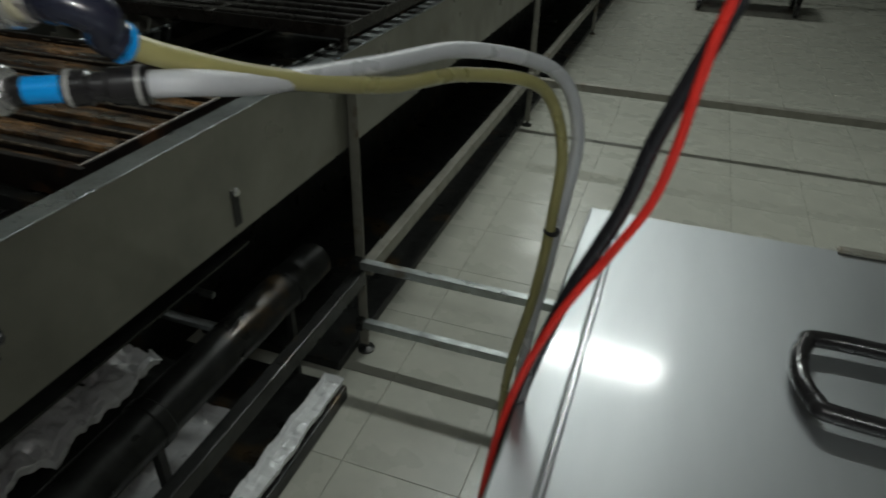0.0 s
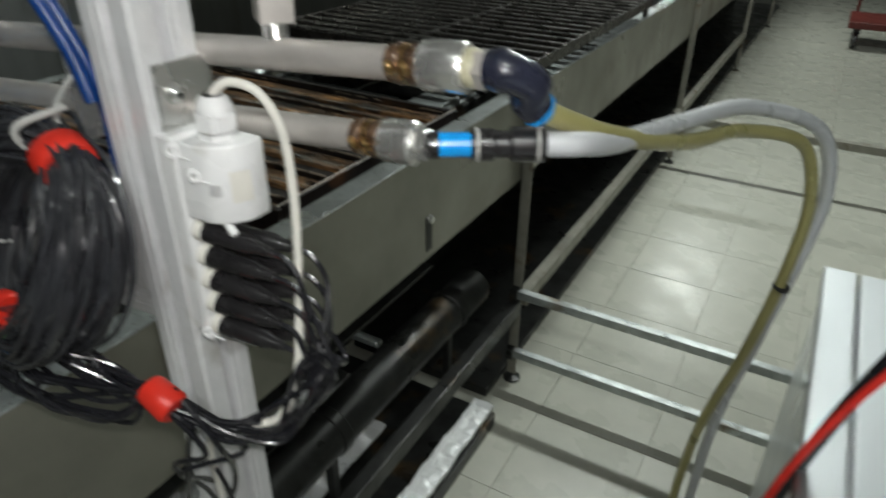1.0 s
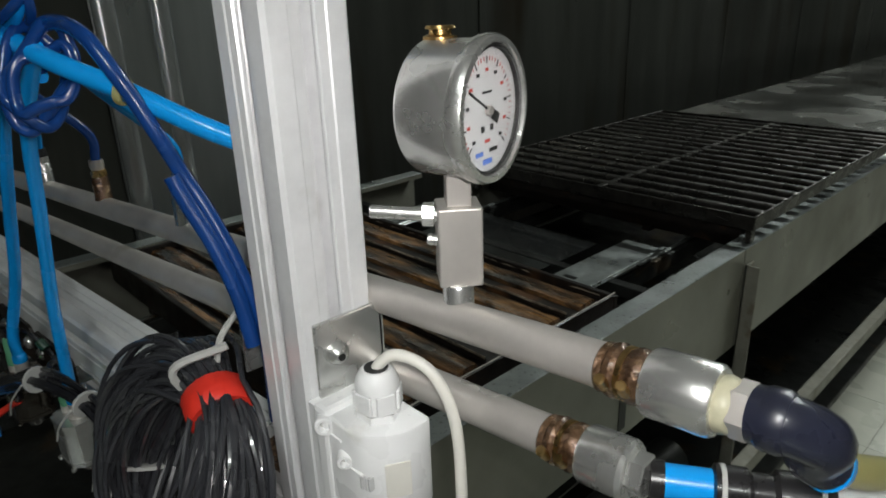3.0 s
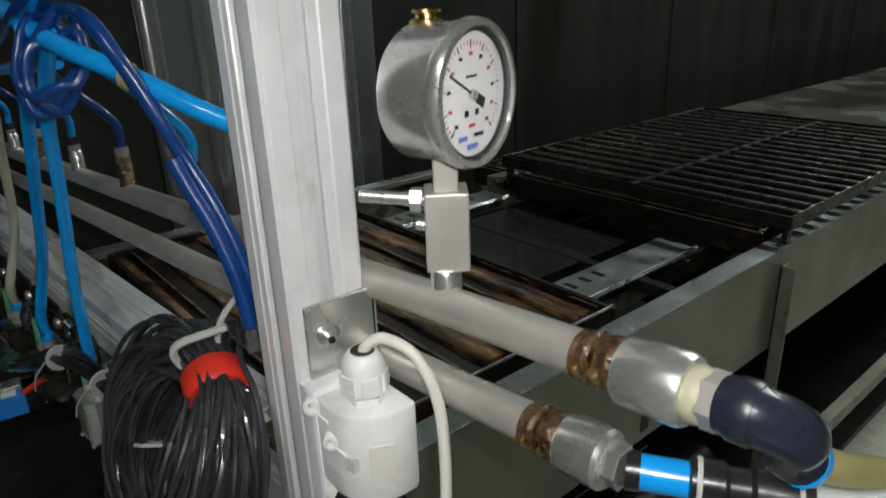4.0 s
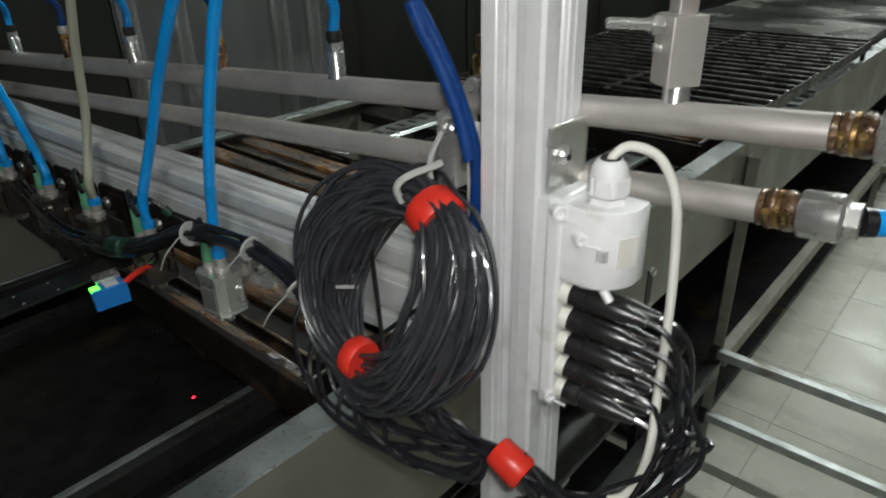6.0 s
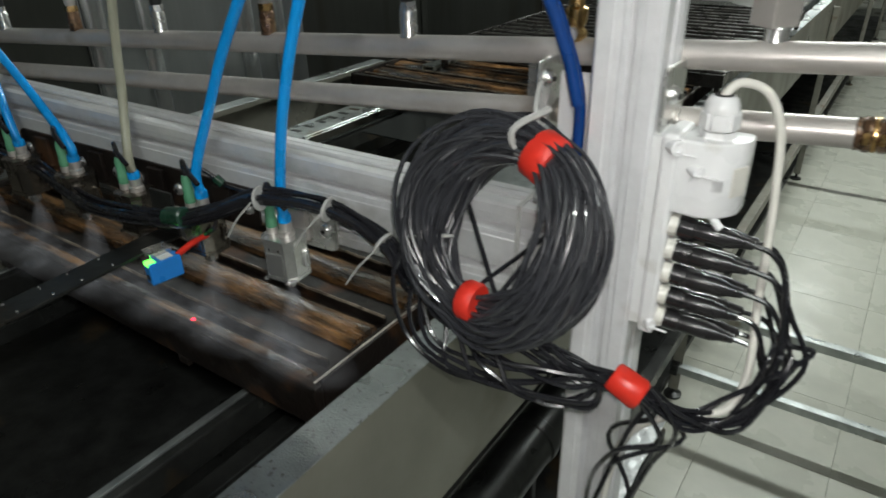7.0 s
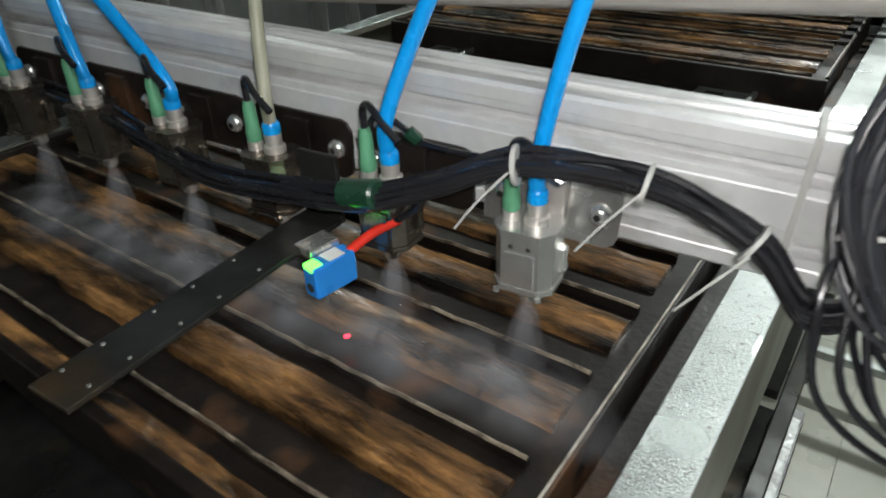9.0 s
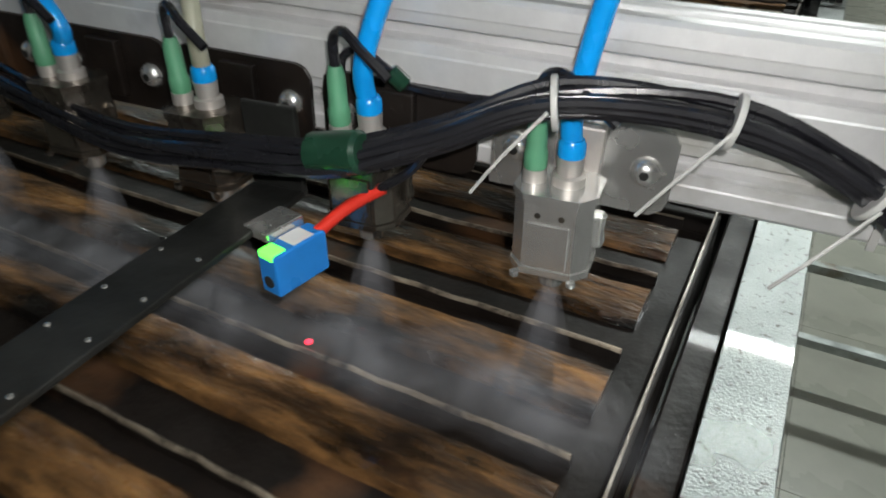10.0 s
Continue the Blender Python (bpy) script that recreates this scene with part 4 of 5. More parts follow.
# hoses from the pipe nipples to the bundle
NIP = [-0.738, -0.917, -1.095, -1.27, -1.45]
for i, x in enumerate(NIP):
    p = up_axis(x)
    nip = thing("pipe_nipple", "shiny steel nipple on the upper pipe" if i % 2 == 0 else "rust stained brass nipple on the upper pipe", "fitting", "pipe nipples")
    mt = STAIN if i % 2 == 0 else RUSTC
    part("socket", lathe(p + up * 0.009, p + up, [(0, 0.0088), (0.002, 0.0082), (0.022, 0.0082), (0.024, 0.007)], 16), mt, nip, smooth=True)
    part("hex", cyl(p + up * 0.033, p + up * 0.040, 0.0078, 6), STAIN if i % 2 == 0 else BRASS, nip)
    part("push_ring", lathe(p + up * 0.040, p + up, [(0, 0.006), (0.004, 0.0072), (0.010, 0.0068)], 14), INK if i % 2 == 0 else STAINP, nip, smooth=True)
    t0 = p + up * 0.048
    sp = [t0, t0 + up * 0.03 + Vector((0.004, -0.003, 0)), t0 + Vector((0.004 + 0.02 * i, -0.050, 0.080)), BUN + Vector((-0.01 - 0.004 * i, 0.012, 0.004 - 0.006 * i))]
    run("blue_hose" if i % 2 == 0 else "dark_hose", "bright blue air hose from a pipe nipple" if i % 2 == 0 else "dark blue air hose from a pipe nipple", sp, 0.0046, BLUE if i % 2 == 0 else DBLUE, group="pipe hoses")
run("blue_hose", "bright blue main air hose tied to the bundle", [(-1.10, 0.16, 1.46), (-0.86, 0.165, 1.41), BUN, (-0.605, 0.207, 1.343), (-0.555, 0.240, 1.318), (-0.532, 0.283, 1.302), (-0.535, 0.287, 1.35), (-0.537, 0.287, 1.55)], 0.0062, BLUE)
run("dark_hose", "dark blue sleeved hose beside the post", [(-0.76, 0.182, 1.345), (-0.71, 0.183, 1.360), (-0.672, 0.186, 1.378), (-0.643, 0.190, 1.381), (-0.612, 0.193, 1.374), (-0.595, 0.198, 1.357), (-0.590, 0.205, 1.340), (-0.586, 0.212, 1.321), (-0.583, 0.222, 1.295), (-0.575, 0.230, 1.272), (-0.562, 0.238, 1.236), (-0.550, 0.243, 1.19), (-0.550, 0.243, 1.13)], 0.0046, DBLUE)
run("dark_hose", "dark blue sleeve over a hose end", [(-0.580, 0.214, 1.296), (-0.575, 0.219, 1.278), (-0.567, 0.226, 1.255), (-0.556, 0.232, 1.222), (-0.547, 0.233, 1.19)], 0.0049, DBLUE)
for k, (q, dx) in enumerate(((0.024, 0.0), (0.021, 0.009), (0.026, -0.010))):
    ring = [(-0.662 + dx + 0.012 * math.cos(th + k), 0.178 + 0.75 * q * math.cos(th), 1.350 + q * (1 + 0.35 * math.sin(2 * th + 2 * k)) * math.sin(th + 0.5)) for th in [2 * math.pi * w / 12 + k for w in range(14)]]
    run("hose_loop", "blue hose looped round the tied bundle", ring, 0.0036, DBLUE, group="hose loops")
for k in range(3):
    run("thin_hose", "thin dark blue hose looping at the bundle", [(-0.95 - 0.1 * k, 0.15 + 0.02 * k, 1.30 + 0.04 * k), (-0.80 - 0.05 * k, 0.17, 1.36 + 0.02 * k), BUN + Vector((-0.02, 0.008 * (k - 1), 0.012)), BUN + Vector((0.012, 0.004, 0.030 + 0.006 * k)), BUN + Vector((-0.03, 0.02, 0.055)), (-0.86, 0.20, 1.46 + 0.03 * k)], 0.0032, DBLUE if k != 1 else BLUE, group="thin hoses")
zt = thing("hose_tie", "yellowed zip tie round the blue hose", "zip tie")
part("band", lathe((-0.608, 0.204, 1.344), (-0.600, 0.211, 1.341), [(0, 0.0078), (0.001, 0.0084), (0.004, 0.0084), (0.005, 0.0078)], 16), YELH, zt, smooth=True)
# brass valve by the post on the lower run
bv = thing("brass_valve", "small brass and steel valve on the upper pipe", "valve")
p = up_axis(-0.577)
part("body", lathe(p + up * 0.009, p + up, [(0, 0.009), (0.006, 0.010), (0.010, 0.007), (0.016, 0.009), (0.024, 0.009), (0.026, 0.006), (0.04, 0.006)], 14), BRASS, bv, smooth=True)
part("knob", cyl(p + up * 0.016 + Vector((0, -0.008, 0)), p + up * 0.016 + Vector((0.004, -0.02, 0)), 0.006, 12, 0.001), STAIN, bv, smooth=True)

# ---- junction box on the post ----
jb = thing("junction_box", "white plastic sensor junction box on the post", "junction box")
X0 = -0.4815
part("spacer", box(X0 - 0.0075, X0, 0.2335, 0.267, 1.018, 1.176), WHITEP, jb)
part("base", box(X0, X0 + 0.013, 0.231, 0.270, 1.012, 1.180, 0.003), WHITEP, jb)
plan = [(0.0125, 0.2325), (0.030, 0.2325), (0.038, 0.2335), (0.044, 0.237), (0.050, 0.243), (0.054, 0.250), (0.0555, 0.256), (0.0555, 0.268), (0.053, 0.271), (0.0125, 0.271)]
bm = extrude_poly([(X0 + x, y) for x, y in plan], pose(0, 0, 1.121), 0.056)
bmesh.ops.bevel(bm, geom=[e for e in bm.edges if abs(e.verts[0].co.z - e.verts[1].co.z) < 1e-5], offset=0.0022, segments=2, affect="EDGES", profile=0.5)
hood = part("hood", bm, WHITEP, jb, smooth=True)
part("label", box(-0.007, 0.007, -0.0006, 0.0003, -0.011, 0.011, 0.0002, pose(X0 + 0.0528, 0.2478, 1.148, 0, 0, 62)), IVORY, hood, "pale blank label")
for k in range(4):
    part("print_bar", box(X0 + 0.0385 + 0.0018 * k, X0 + 0.0392 + 0.0018 * k, 0.2326 + 0.0005 * k, 0.2345 + 0.0012 * k, 1.143, 1.151), PRINT, hood)
part("vent_pin", cyl((X0 + 0.040, 0.241, 1.1215), (X0 + 0.048, 0.240, 1.113), 0.0032, 10, 0.0006), WHITEP, hood, smooth=True)
for y, z, x, q in ((0.230, 1.171, X0 + 0.011, 0.0058), (0.2305, 1.156, X0 + 0.027, 0.0046), (0.231, 1.022, X0 + 0.010, 0.005)):
    b = part("screw_well", lathe((x - 0.005, y + 0.006, z), (x + 0.003, y - 0.001, z), [(0, q), (0.0095, q), (0.0102, q * 0.88), (0.0102, q * 0.6), (0.004, q * 0.6)], 16, caps=False), WHITEP, jb, smooth=True)
    part("screw", cyl((x - 0.003, y + 0.0043, z), (x - 0.0005, y + 0.0021, z), q * 0.58, 10), STAIN, b, smooth=True)
    part("well_rib", box(x, x + 0.014, y + 0.0015, y + 0.0035, z - q, z - q + 0.0016, 0.0005), WHITEP, b)
gx, gy = -0.4495, 0.2535
gland = part("cable_gland", lathe((gx, gy, 1.176), (gx, gy, 1.23), [(0, 0.0122), (0.0055, 0.0122), (0.0055, 0.0102), (0.0065, 0.0102), (0.0065, 0.0118)], 6), WHITEP, jb, "white hexagonal cable gland")
part("dome_nut", lathe((gx, gy, 1.1828), (gx, gy, 1.23), [(0, 0.0122), (0.012, 0.0122), (0.0165, 0.0118), (0.0205, 0.0100), (0.0228, 0.0078), (0.0230, 0.0056), (0.0205, 0.005)], 24), WHITEP, gland, smooth=True)
for q in range(6):
    an = radians(60 * q + 12)
    part("grip_flat", box(-0.0052, 0.0052, 0.0108, 0.0127, 0.0, 0.0115, 0.0006, pose(gx, gy, 1.1832, 0, 0, math.degrees(an))), WHITEP, gland)
part("gland_seal", cyl((gx, gy, 1.201), (gx, gy, 1.2062), 0.0066, 16), INK, gland, smooth=True)
part("main_cable", tube([(gx, gy, 1.198), (gx + 0.001, gy + 0.001, 1.207), (gx + 0.009, gy + 0.008, 1.2135), (-0.424, 0.270, 1.206), (-0.413, 0.275, 1.180), (-0.408, 0.274, 1.14), (-0.404, 0.268, 1.10), (-0.400, 0.258, 1.05), (-0.394, 0.240, 1.00), (-0.402, 0.222, 0.972), (-0.435, 0.205, 0.964), (-0.470, 0.210, 0.92), (-0.486, 0.222, 0.84), (-0.486, 0.222, 0.74), (-0.486, 0.224, 0.4), (-0.484, 0.224, 0.016)], 0.0032, 12, 6), IVORY, jb, "ivory round cable", smooth=True)
PLUGS = []
for row in range(5):
    for c, y in enumerate((0.2405, 0.2595)):
        z = 1.1085 - 0.0205 * row - 0.0095 * c
        a = Vector((X0 + 0.012, y, z))
        d = Vector((0.97, 0.12 + 0.10 * c, -0.09)).normalized()
        pg = part("plug", lathe(a + d * 0.006, a + d, [(0, 0.0074), (0.001, 0.0086), (0.012, 0.0086), (0.013, 0.0074), (0.015, 0.0074), (0.017, 0.0078), (0.038, 0.0072), (0.044, 0.0052), (0.054, 0.0038)], 14), BLACKP, jb, "black screw cable plug", smooth=True)
        part("socket_ring", lathe(a, a + d, [(0, 0.0088), (0.004, 0.0088), (0.007, 0.0076)], 14), IVORY, pg, smooth=True)
        PLUGS.append((a + d * 0.056, d))

# plug cables loop down to the bundle under the post
RT = Vector((-0.463, 0.178, 0.998))
random.seed(4)
cl_ = thing("plug_cables", "black sensor cables looping down from the junction box", "cable")
for i, (p, d) in enumerate(PLUGS):
    f = 1 + 0.5 * random.random()
    j = lambda s: Vector((random.uniform(-s, s), random.uniform(-s, s), random.uniform(-s, s)))
    part("cable", tube([p - d * 0.004, p + d * 0.016 * f + Vector((0, 0, -0.004)), p + d * 0.028 * f + Vector((0, -0.004, -0.028)), Vector((-0.384 + 0.012 * f, 0.240, 1.018)) + j(0.011), Vector((-0.396, 0.222, 0.974)) + j(0.010), Vector((-0.430, 0.198, 0.972)) + j(0.008), RT + j(0.006), RT + Vector((-0.045, -0.005, 0.002)) + j(0.008), Vector((-0.545, 0.165, 1.018)) + j(0.012)], 0.0021, 7, 6), BLACK, cl_, smooth=True)
rt = part("red_tape", lathe(RT + Vector((-0.016, 0.0, 0.005)), RT + Vector((0.010, 0.0, -0.006)), [(0, 0.0105), (0.002, 0.012), (0.024, 0.013), (0.027, 0.011)], 16), REDT, cl_, "red tape wrap", smooth=True)

# ---- coil of spare cable ----
coil = thing("cable_coil", "tied coil of thin black sensor cable hung on the beam", "cable coil")
CC = Vector((-0.587, 0.185, 1.095))
CU, CV = Vector((0.999, -0.03, 0.0)), Vector((0.012, 0.40, 0.916))
CN = CU.cross(CV).normalized()
random.seed(8)
for s in range(130):
    r0 = 0.066 + random.uniform(-0.020, 0.023)
    off = random.uniform(-0.027, 0.027)
    ph, ex, ey = random.uniform(0, 6.28), random.uniform(-0.006, 0.006), random.uniform(-0.006, 0.006)
    w = random.uniform(-0.008, 0.008)
    pts = []
    for k in range(25):
        th = ph + 2 * math.pi * k / 24
        pinch = 0.38 + 0.62 * abs(math.sin(th - 1.2))
        rr = 0.066 + (r0 - 0.066 + 0.004 * math.sin(3 * th + ph)) * pinch
        pts.append(CC + CU * (rr * math.cos(th) * 0.97 + ex) + CV * (rr * math.sin(th) * 1.08 + ey) + CN * (off * pinch + w * math.sin(2 * th + ph)))
    part("loop", tube(pts, 0.0020, 6, 2), COILM, coil, smooth=True)
for th, wd, rr, r, dn in ((66, 0.021, 0.064, 0.0205, 0.0), (-92, 0.014, 0.054, 0.0165, 0.012)):
    t = radians(th)
    c = CC + CU * rr * math.cos(t) + CV * rr * 1.08 * math.sin(t) + CN * dn
    d = (-CU * math.sin(t) + CV * math.cos(t)).normalized()
    part("tape", lathe(c - d * wd / 2, c + d * wd / 2, [(0, r - 0.0015), (0.002, r), (wd - 0.002, r), (wd, r - 0.0015)], 18), REDT, coil, "red tape wrap", smooth=True)
for th in (196,):
    t = radians(th)
    c = CC + CU * 0.066 * math.cos(t) + CV * 0.072 * math.sin(t)
    d = (-CU * math.sin(t) + CV * math.cos(t)).normalized()
    part("tie", lathe(c, c + d * 0.003, [(0, 0.0222), (0.0005, 0.0232), (0.0026, 0.0232), (0.003, 0.0222)], 16), TIEW, coil, smooth=True)
part("hanging_tie", tube([CC + CV * 0.075 + CU * 0.02, (-0.578, 0.225, 1.185), (-0.585, 0.246, 1.200)], 0.0022, 6), TIEW, coil, "white zip tie", smooth=True)
part("hanging_tie", tube([CC + CV * 0.045 + CU * 0.012 - CN * 0.02, CC + CV * 0.075 + CU * 0.006 + CN * 0.024, CC + CV * 0.100 + CU * 0.02], 0.0028, 6), TIEW, coil, smooth=True)
for pts in ([CC + CU * -0.045 + CV * 0.02 - CN * 0.015, CC + CV * -0.05 + CU * 0.012], [CC + CU * 0.04 + CV * 0.01 - CN * 0.015, CC + CV * -0.055 + CU * -0.012]):
    part("loose_strand", tube(pts, 0.002, 6, 4), BLACK, coil, smooth=True)
random.seed(13)
for s in range(10):
    j = lambda q: Vector((random.uniform(-q, q), random.uniform(-q, q), random.uniform(-q, q)))
    a = CC + CU * random.uniform(-0.06, 0.03) + CV * -0.085
    part("hanging_strand", tube([CC + CU * -0.07 + CV * random.uniform(-0.05, 0.0), a + j(0.01), a + Vector((0.035, -0.004, -0.025)) + j(0.016), Vector((-0.50, 0.165, 0.985)) + j(0.016), RT + Vector((-0.02, 0, 0.0)) + j(0.006)], 0.0021, 6, 6), BLACK, coil, smooth=True)
for s in range(5):
    j = lambda q: Vector((random.uniform(-q, q), random.uniform(-q, q), random.uniform(-q, q)))
    part("hanging_strand", tube([RT + j(0.008), Vector((-0.44, 0.19, 0.96)) + j(0.02), Vector((-0.47, 0.20, 0.90)) + j(0.03), Vector((-0.485, 0.215, 0.80)) + j(0.03), Vector((-0.47, 0.21, 0.6)) + j(0.03)], 0.0022, 6, 6), BLACK, coil, smooth=True)

part("slack_loop", tube([CC + CU * -0.08 + CV * -0.02, (-0.668, 0.150, 1.045), (-0.655, 0.146, 0.995), (-0.610, 0.145, 0.972), (-0.555, 0.150, 0.982), RT + Vector((-0.02, 0, 0))], 0.0022, 7, 8), BLACK, coil, smooth=True)

# ---- cable harness along the nozzles ----
har = thing("cable_harness", "bundle of black cables tied along the spray beam", "cable")
random.seed(21)
HP = [Vector(p) for p in ((-0.640, 0.168, 1.045), (-0.672, 0.178, 1.022), (-0.705, 0.184, 1.050), (-0.764, 0.178, 1.073), (-0.835, 0.158, 1.076), (-0.885, 0.138, 1.058), (-0.935, 0.122, 1.042), (-1.00, 0.116, 1.035), (-1.08, 0.116, 1.025), (-1.15, 0.122, 1.030), (-1.24, 0.13, 1.040), (-1.36, 0.13, 1.045))]
for s in range(11):
    o = Vector((0, random.uniform(-0.008, 0.008), random.uniform(-0.007, 0.007)))
    n = len(HP) - (s % 4 if s > 4 else 0) * 2
    part("cable", tube([p + o + Vector((0, random.uniform(-0.002, 0.002), random.uniform(-0.002, 0.002))) for p in HP[:n]], 0.0026, 7, 6), BLACK, har, smooth=True)
for i in (2, 3, 4):
    d = (HP[i + 1] - HP[i - 1]).normalized()
    part("tie", lathe(HP[i], HP[i] + d, [(0, 0.0118), (0.0005, 0.0123), (0.0026, 0.0123), (0.003, 0.0118)], 16), TIEW, har, smooth=True)
    part("tie_tail", tube([HP[i] + Vector((0, -0.013, 0)), HP[i] + Vector((-0.016, -0.022, -0.020)), HP[i] + Vector((-0.030, -0.024, -0.040))], 0.0009, 6, 4), TIEW, har, smooth=True)
part("green_sleeve", cyl(HP[6] + Vector((-0.012, 0.002, 0)), HP[6] + Vector((0.018, 0.004, 0.006)), 0.0108, 14, 0.002), WRAP, har, "dark green wrapped sleeve", smooth=True)
for x in (-0.60, -0.70):
    u = x + 0.55
    zb = thing("beam_tie", "white zip tie round the aluminium beam", "zip tie", "beam ties")
    part("band", box(u, u + 0.004, -0.0245, -0.0230, -0.047, 0.047, 0.0004, BM), TIEW, zb)
    part("band_top", box(u, u + 0.004, -0.0245, 0.0245, 0.0462, 0.0476, 0.0004, BM), TIEW, zb)

lead = thing("sensor_lead", "thin black lead with a dark inline joint over the beam", "cable")
LP = [Vector(p) for p in ((-0.957, 0.166, 1.068), (-0.956, 0.168, 1.077), (-0.948, 0.172, 1.08), (-0.937, 0.182, 1.068), (-0.93, 0.186, 1.06), (-0.902, 0.186, 1.059), (-0.862, 0.18, 1.065), (-0.821, 0.172, 1.079))]
part("lead_run", tube(LP, 0.0024, 8, 8), BLACK, lead, smooth=True)
part("inline_joint", cyl(LP[3], LP[4], 0.0052, 12, 0.001), WRAP, lead, "dark green inline joint", smooth=True)

# ---- sensor on its arm ----
arm = thing("mounting_bar", "black flat bar with small rivets carrying the sensor", "arm")
am = pose(-0.987, 0, 1.000, 0, 0, 4)
part("bar", box(-0.018, 0.018, -0.072, 0.150, -0.004, 0.0, 0.001, am), DARKST, arm)
for y in (-0.055, -0.030, 0.005, 0.035, 0.07):
    for x in (-0.012, 0.012):
        part("rivet", lathe(am @ Vector((x, y, 0)), am @ Vector((x, y, 0.002)), [(0, 0.0016), (0.0006, 0.0014), (0.0009, 0.0006)], 8), STAIN, arm, smooth=True)
part("hanger", box(-0.018, 0.018, 0.150, 0.154, -0.004, 0.050, 0.001, am), DARKST, arm)
sen = thing("laser_sensor", "small blue laser sensor with a green lamp", "sensor")
sm = pose(-0.957, 0.112, 0.983, 0, 0, -8)
part("body", box(-0.007, 0.007, -0.018, 0.018, -0.012, 0.013, 0.0015, sm), SENSB, sen)
part("top_label", box(-0.006, 0.006, -0.004, 0.010, 0.0131, 0.0136, 0, sm), WHITEP, sen)
part("led_window", box(-0.0055, 0.0055, -0.0184, -0.009, 0.0095, 0.0140, 0.001, sm), LEDG, sen, "glowing green lamp")
part("lens", cyl(sm @ Vector((0, -0.0178, -0.004)), sm @ Vector((0, -0.0186, -0.004)), 0.0035, 14), INK, sen, smooth=True)
part("bracket", box(-0.026, -0.007, -0.010, 0.016, 0.012, 0.018, 0.001, sm), STAIN, sen, "zinc clamp plate")
part("red_boot", tube([sm @ Vector((0.002, 0.016, 0.010)), sm @ Vector((0.012, 0.030, 0.022)), sm @ Vector((0.028, 0.042, 0.034))], 0.0036, 10, 6), REDT, sen, "red cable boot", smooth=True)
part("cable", tube([sm @ Vector((0.026, 0.040, 0.033)), sm @ Vector((0.045, 0.045, 0.048)), HP[5]], 0.0026, 8, 6), BLACK, sen, smooth=True)
dot = thing("laser_spot", "bright red laser spot on the tray", "laser spot")
part("spot", lathe((-0.995, 0.153, 0.8795), (-0.995, 0.153, 0.89), [(0, 0.0030), (0.0004, 0.0026), (0.0006, 0.0012)], 14), LASER, dot, smooth=True)

# ---- steel cabinet beside the aisle ----
cab = thing("steel_cabinet", "brushed steel cabinet with a black pull handle", "cabinet")
CX0, CX1, CY0, CY1, CZ = -0.042, 0.80, -0.35, 0.858, 0.89
part("body", box(CX0 + 0.006, CX1 - 0.006, CY0 + 0.006, CY1 - 0.006, 0.05, CZ - 0.02, 0.003), BRUSH, cab)
part("edge_strip", box(CX0, -0.0035, CY0, CY1, CZ - 0.022, CZ, 0.003), LID, cab)
part("lid", box(0.0, CX1, CY0, CY1, CZ - 0.022, CZ, 0.003), LID, cab, "smooth brushed steel lid")
part("back_lip", box(CX0 + 0.30, CX1, CY1 - 0.010, CY1 + 0.003, CZ + 0.0005, CZ + 0.006, 0.002), LEGM, cab, "dull grey back lip")
part("plinth", box(CX0 + 0.04, CX1 - 0.04, CY0 + 0.04, CY1 - 0.04, 0, 0.05), DARKST, cab)
hp = [(0.40, 0.635, 0.891), (0.40, 0.635, 0.902), (0.225, 0.638, 0.905), (0.198, 0.622, 0.905), (0.190, 0.580, 0.905), (0.200, 0.542, 0.905), (0.225, 0.530, 0.905), (0.40, 0.527, 0.902), (0.40, 0.527, 0.891)]
part("pull_handle", tube(hp, 0.0085, 12, 6), BLACKP, cab, "black bent pull handle", smooth=True)

# red and black cable over the cabinet
cb = thing("power_cable", "thick black cable with a red one taped along it", "cable")
KP = [(0.108, 0.43, 1.46), (0.078, 0.455, 1.31), (0.059, 0.470, 1.234), (0.044, 0.475, 1.188), (0.029, 0.478, 1.141), (0.015, 0.480, 1.082), (-0.014, 0.474, 1.003), (-0.038, 0.468, 0.908), (-0.059, 0.470, 0.765), (-0.066, 0.47, 0.60), (-0.07, 0.46, 0.4), (-0.06, 0.44, 0.012)]
part("black_cable", tube(KP, 0.0060, 14, 8), BLACK, cb, smooth=True)
KR = [(0.106, 0.421, 1.46), (0.075, 0.446, 1.31), (0.055, 0.460, 1.234), (0.048, 0.468, 1.187), (0.043, 0.474, 1.138), (0.034, 0.476, 1.094), (0.014, 0.472, 1.052), (-0.019, 0.463, 0.987), (-0.048, 0.460, 0.891), (-0.066, 0.462, 0.765), (-0.075, 0.463, 0.60), (-0.08, 0.455, 0.4), (-0.07, 0.435, 0.012)]
part("red_cable", tube(KR, 0.0036, 12, 8), REDC, cb, "bright red cable", smooth=True)

# ---- far end of the aisle ----
cart = thing("low_cart", "dark red low cart standing down the aisle", "cart")
part("deck", box(0.0, 1.0, 6.9, 7.5, 0.18, 0.24, 0.01), REDD, cart)
for x in (0.08, 0.92):
    for y in (6.98, 7.42):
        part("wheel", cyl((x - 0.02, y, 0.075), (x + 0.02, y, 0.075), 0.075, 20, 0.008), BLACKP, cart, smooth=True)
        part("fork", box(x - 0.025, x + 0.025, y - 0.02, y + 0.02, 0.13, 0.18), DARKST, cart)
part("push_bar", tube([(0.05, 7.5, 0.24), (0.05, 7.52, 0.95), (0.95, 7.52, 0.95), (0.95, 7.5, 0.24)], 0.015, 10, 6, smooth_path=False), REDD, cart, smooth=True)

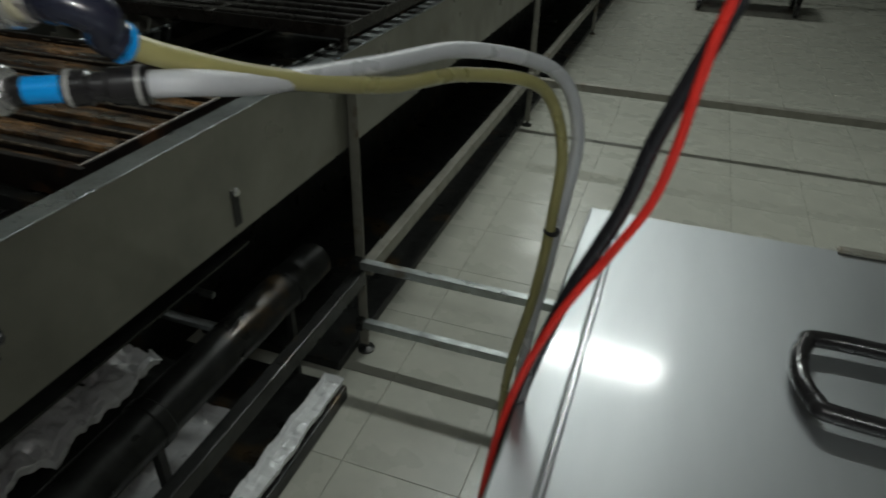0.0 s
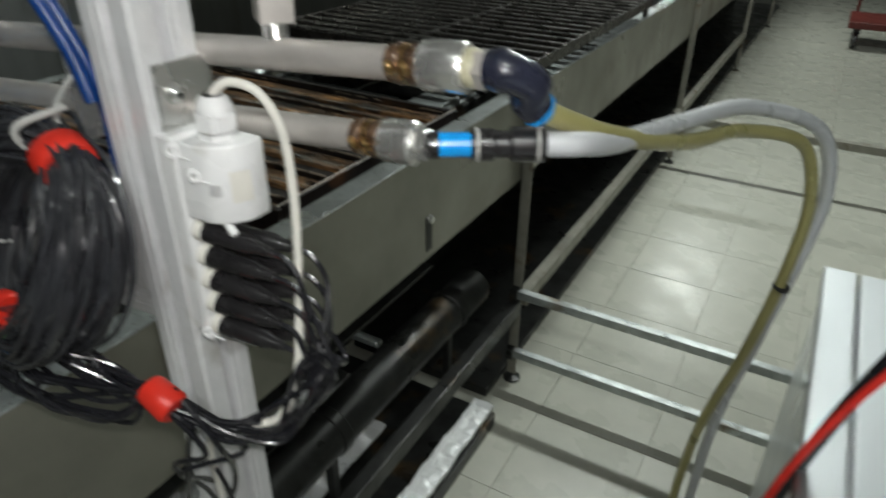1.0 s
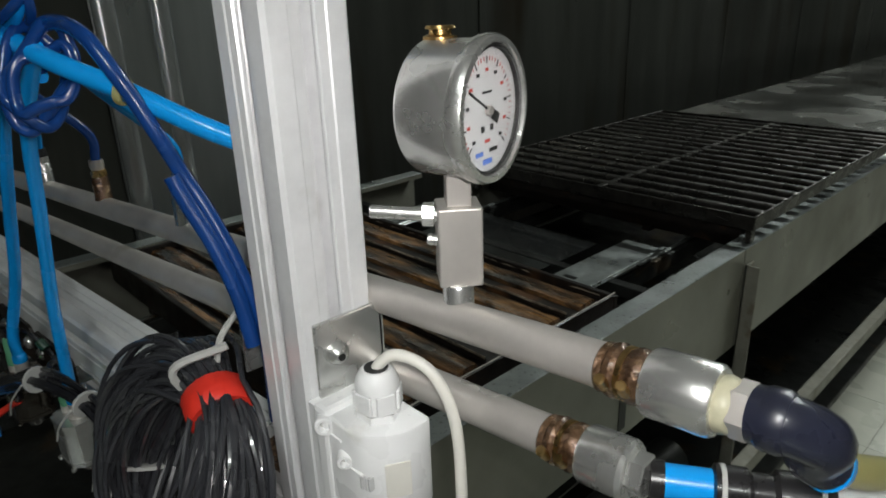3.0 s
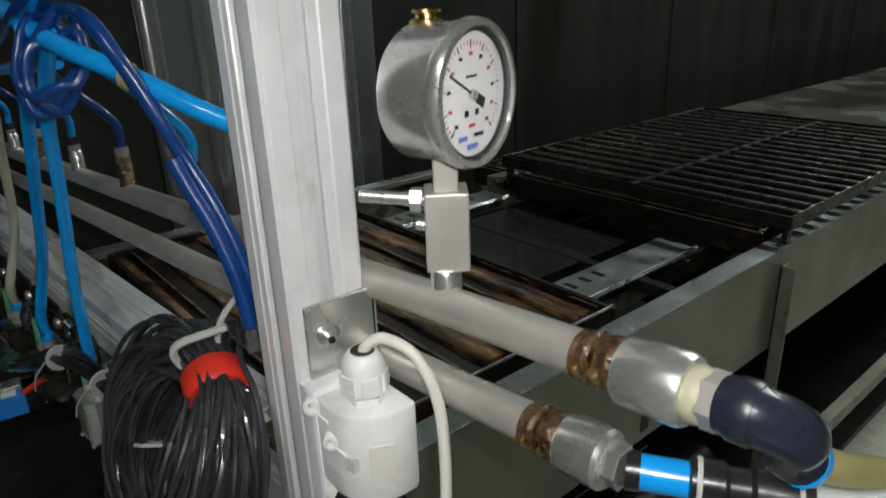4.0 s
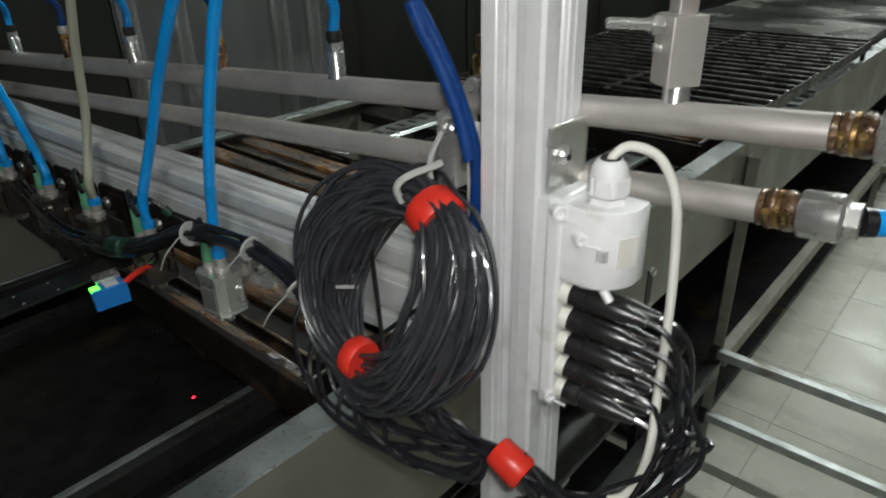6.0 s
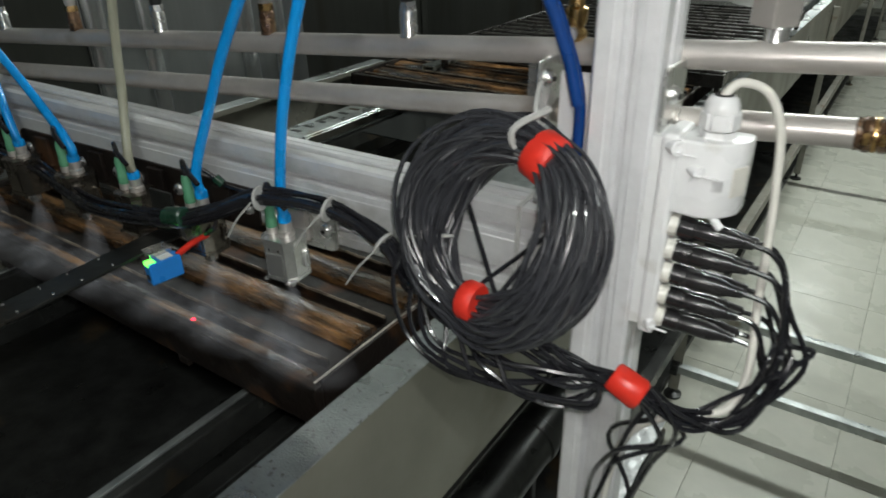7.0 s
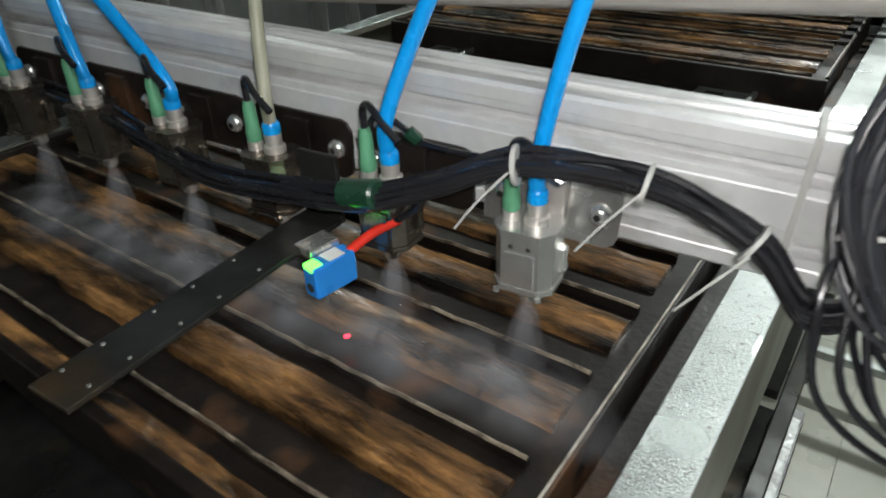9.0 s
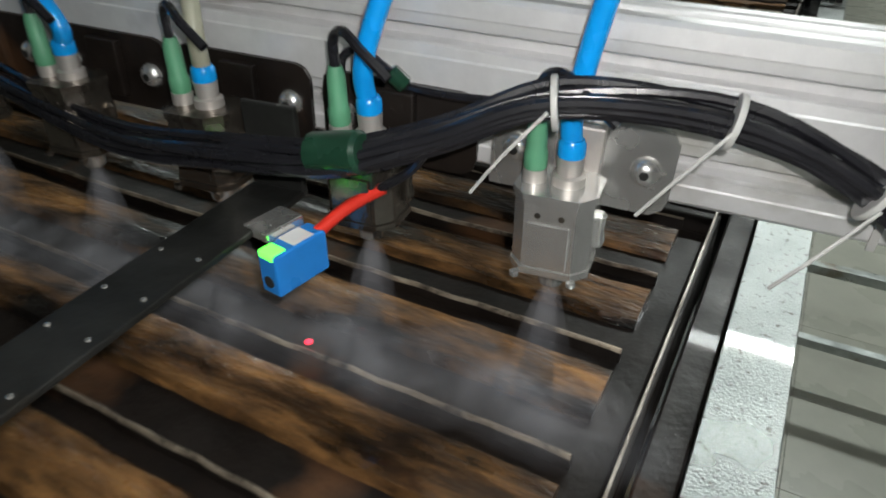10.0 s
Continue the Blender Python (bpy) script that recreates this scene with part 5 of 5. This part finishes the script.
# ---- floor tiles ----
TS = 0.305
me = bpy.data.meshes.new("tile")
bm = box(0.0006, TS - 0.0006, 0.0006, TS - 0.0006, -0.004, 0.0, 0.0008, seg=1)
bm.to_mesh(me)
bm.free()
me.materials.append(TILE)
far = bmesh.new()
for i in range(-11, 16):
    for j in range(-13, 39):
        x, y = i * TS + 0.05, j * TS + 0.1
        if -0.9 < x < 1.6 and 0.0 < y < 6.4:
            ob = new("tile", me)
            ob.location = (x, y, 0)
            ob.parent = floor
        else:
            vs = [far.verts.new((x + dx, y + dy, 0)) for dx, dy in ((0.0006, 0.0006), (TS - 0.0006, 0.0006), (TS - 0.0006, TS - 0.0006), (0.0006, TS - 0.0006))]
            far.faces.new(vs)
ft = part("far_tiles", far, TILE, floor)
tagged(ft, kind="stuff")


# ---- spray under the nozzles ----
def bmesh_of(ob):
    bm = bmesh.new()
    bm.from_mesh(ob.data)
    return bm


def spray(k):
    sp = thing("spray_mist", "thin white oil mist sprayed from a nozzle", "mist", "spray")
    random.seed(30 + k)
    for r in (0.010, 0.024):
        bm = bmesh.new()
        rings = []
        for i in range(9):
            f = i / 8
            rings.append([bm.verts.new(((0.003 + r * f ** 0.8) * (1 + 0.25 * noise.noise(Vector((a * 0.9, f * 3, k * 7 + r * 90)))) * math.cos(a), (0.003 + r * f ** 0.8) * math.sin(a) - 0.022 * f * f, -0.092 * f)) for a in [2 * math.pi * q / 20 for q in range(20)]])
        for a, c in zip(rings, rings[1:]):
            for q in range(20):
                bm.faces.new((a[q], a[(q + 1) % 20], c[(q + 1) % 20], c[q]))
        part("spray_cone", bm, MIST, sp, smooth=True)
    bm = bmesh.new()
    rings = []
    for i in range(1, 9):
        f = i / 8
        rings.append([bm.verts.new((0.088 * f * math.cos(a), 0.044 * f * math.sin(a), -0.006 * f * f + 0.004 * noise.noise(Vector((f * 4, a, k))))) for a in [2 * math.pi * q / 24 for q in range(24)]])
    bm.faces.new(rings[0])
    for a, c in zip(rings, rings[1:]):
        for q in range(24):
            bm.faces.new((a[q], a[(q + 1) % 24], c[(q + 1) % 24], c[q]))
    hz = part("haze", bm, HAZE, sp, smooth=True)
    hz.location = (0.012, -0.016, -0.078)
    hz2 = part("haze", bmesh_of(hz), HAZE, sp, smooth=True)
    hz2.location = (-0.02, -0.004, -0.068)
    return sp


sprays = [spray(k) for k in range(6)]

# ---- the filming phone's own lamp, unseen and inferred, carried along beside the lens ----
torch = thing("hand_torch", "unseen phone lamp with a lit white lens", "torch")
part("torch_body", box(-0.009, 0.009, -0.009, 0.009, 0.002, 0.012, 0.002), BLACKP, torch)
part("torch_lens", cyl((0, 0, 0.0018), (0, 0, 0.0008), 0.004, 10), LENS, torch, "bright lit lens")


def motions():
    # trays run at 81 mm a second towards -y
    for k, tr in enumerate(trays):
        y0 = 0.705 + 1.085 * k
        walk(tr, [(0.0, pose(0, y0, TRAY_Z)), (5.0, pose(0, y0 - 0.405, TRAY_Z)), (10.0, pose(0, y0 - 0.81, TRAY_Z))])
    # spray comes in bursts and sinks away between them
    for k, sp in enumerate(sprays):
        p = bpt(NOZ[k], -0.0485, -0.034) + NOFF[min(k, 1)] + Vector((0, 0, -0.054))
        on, off = Matrix.Translation(p), Matrix.Translation(p + Vector((0, -0.02, -0.46)))
        walk(sp, [(0.0, off), (6.60, off), (6.70, on), (7.30, on), (7.42, off), (8.02, off), (8.1, on), (9.3, on), (9.42, off), (9.8, off), (9.88, on), (10.0, on)])
    # the laser spot drops to the trough until the tray comes under it
    low = Matrix.Translation((-0.054, 0.058, -0.148))
    walk(dot, [(0.0, low), (6.65, low), (6.75, Matrix.Identity(4)), (10.0, Matrix.Identity(4))])
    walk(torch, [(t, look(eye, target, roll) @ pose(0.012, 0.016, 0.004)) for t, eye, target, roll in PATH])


motions()
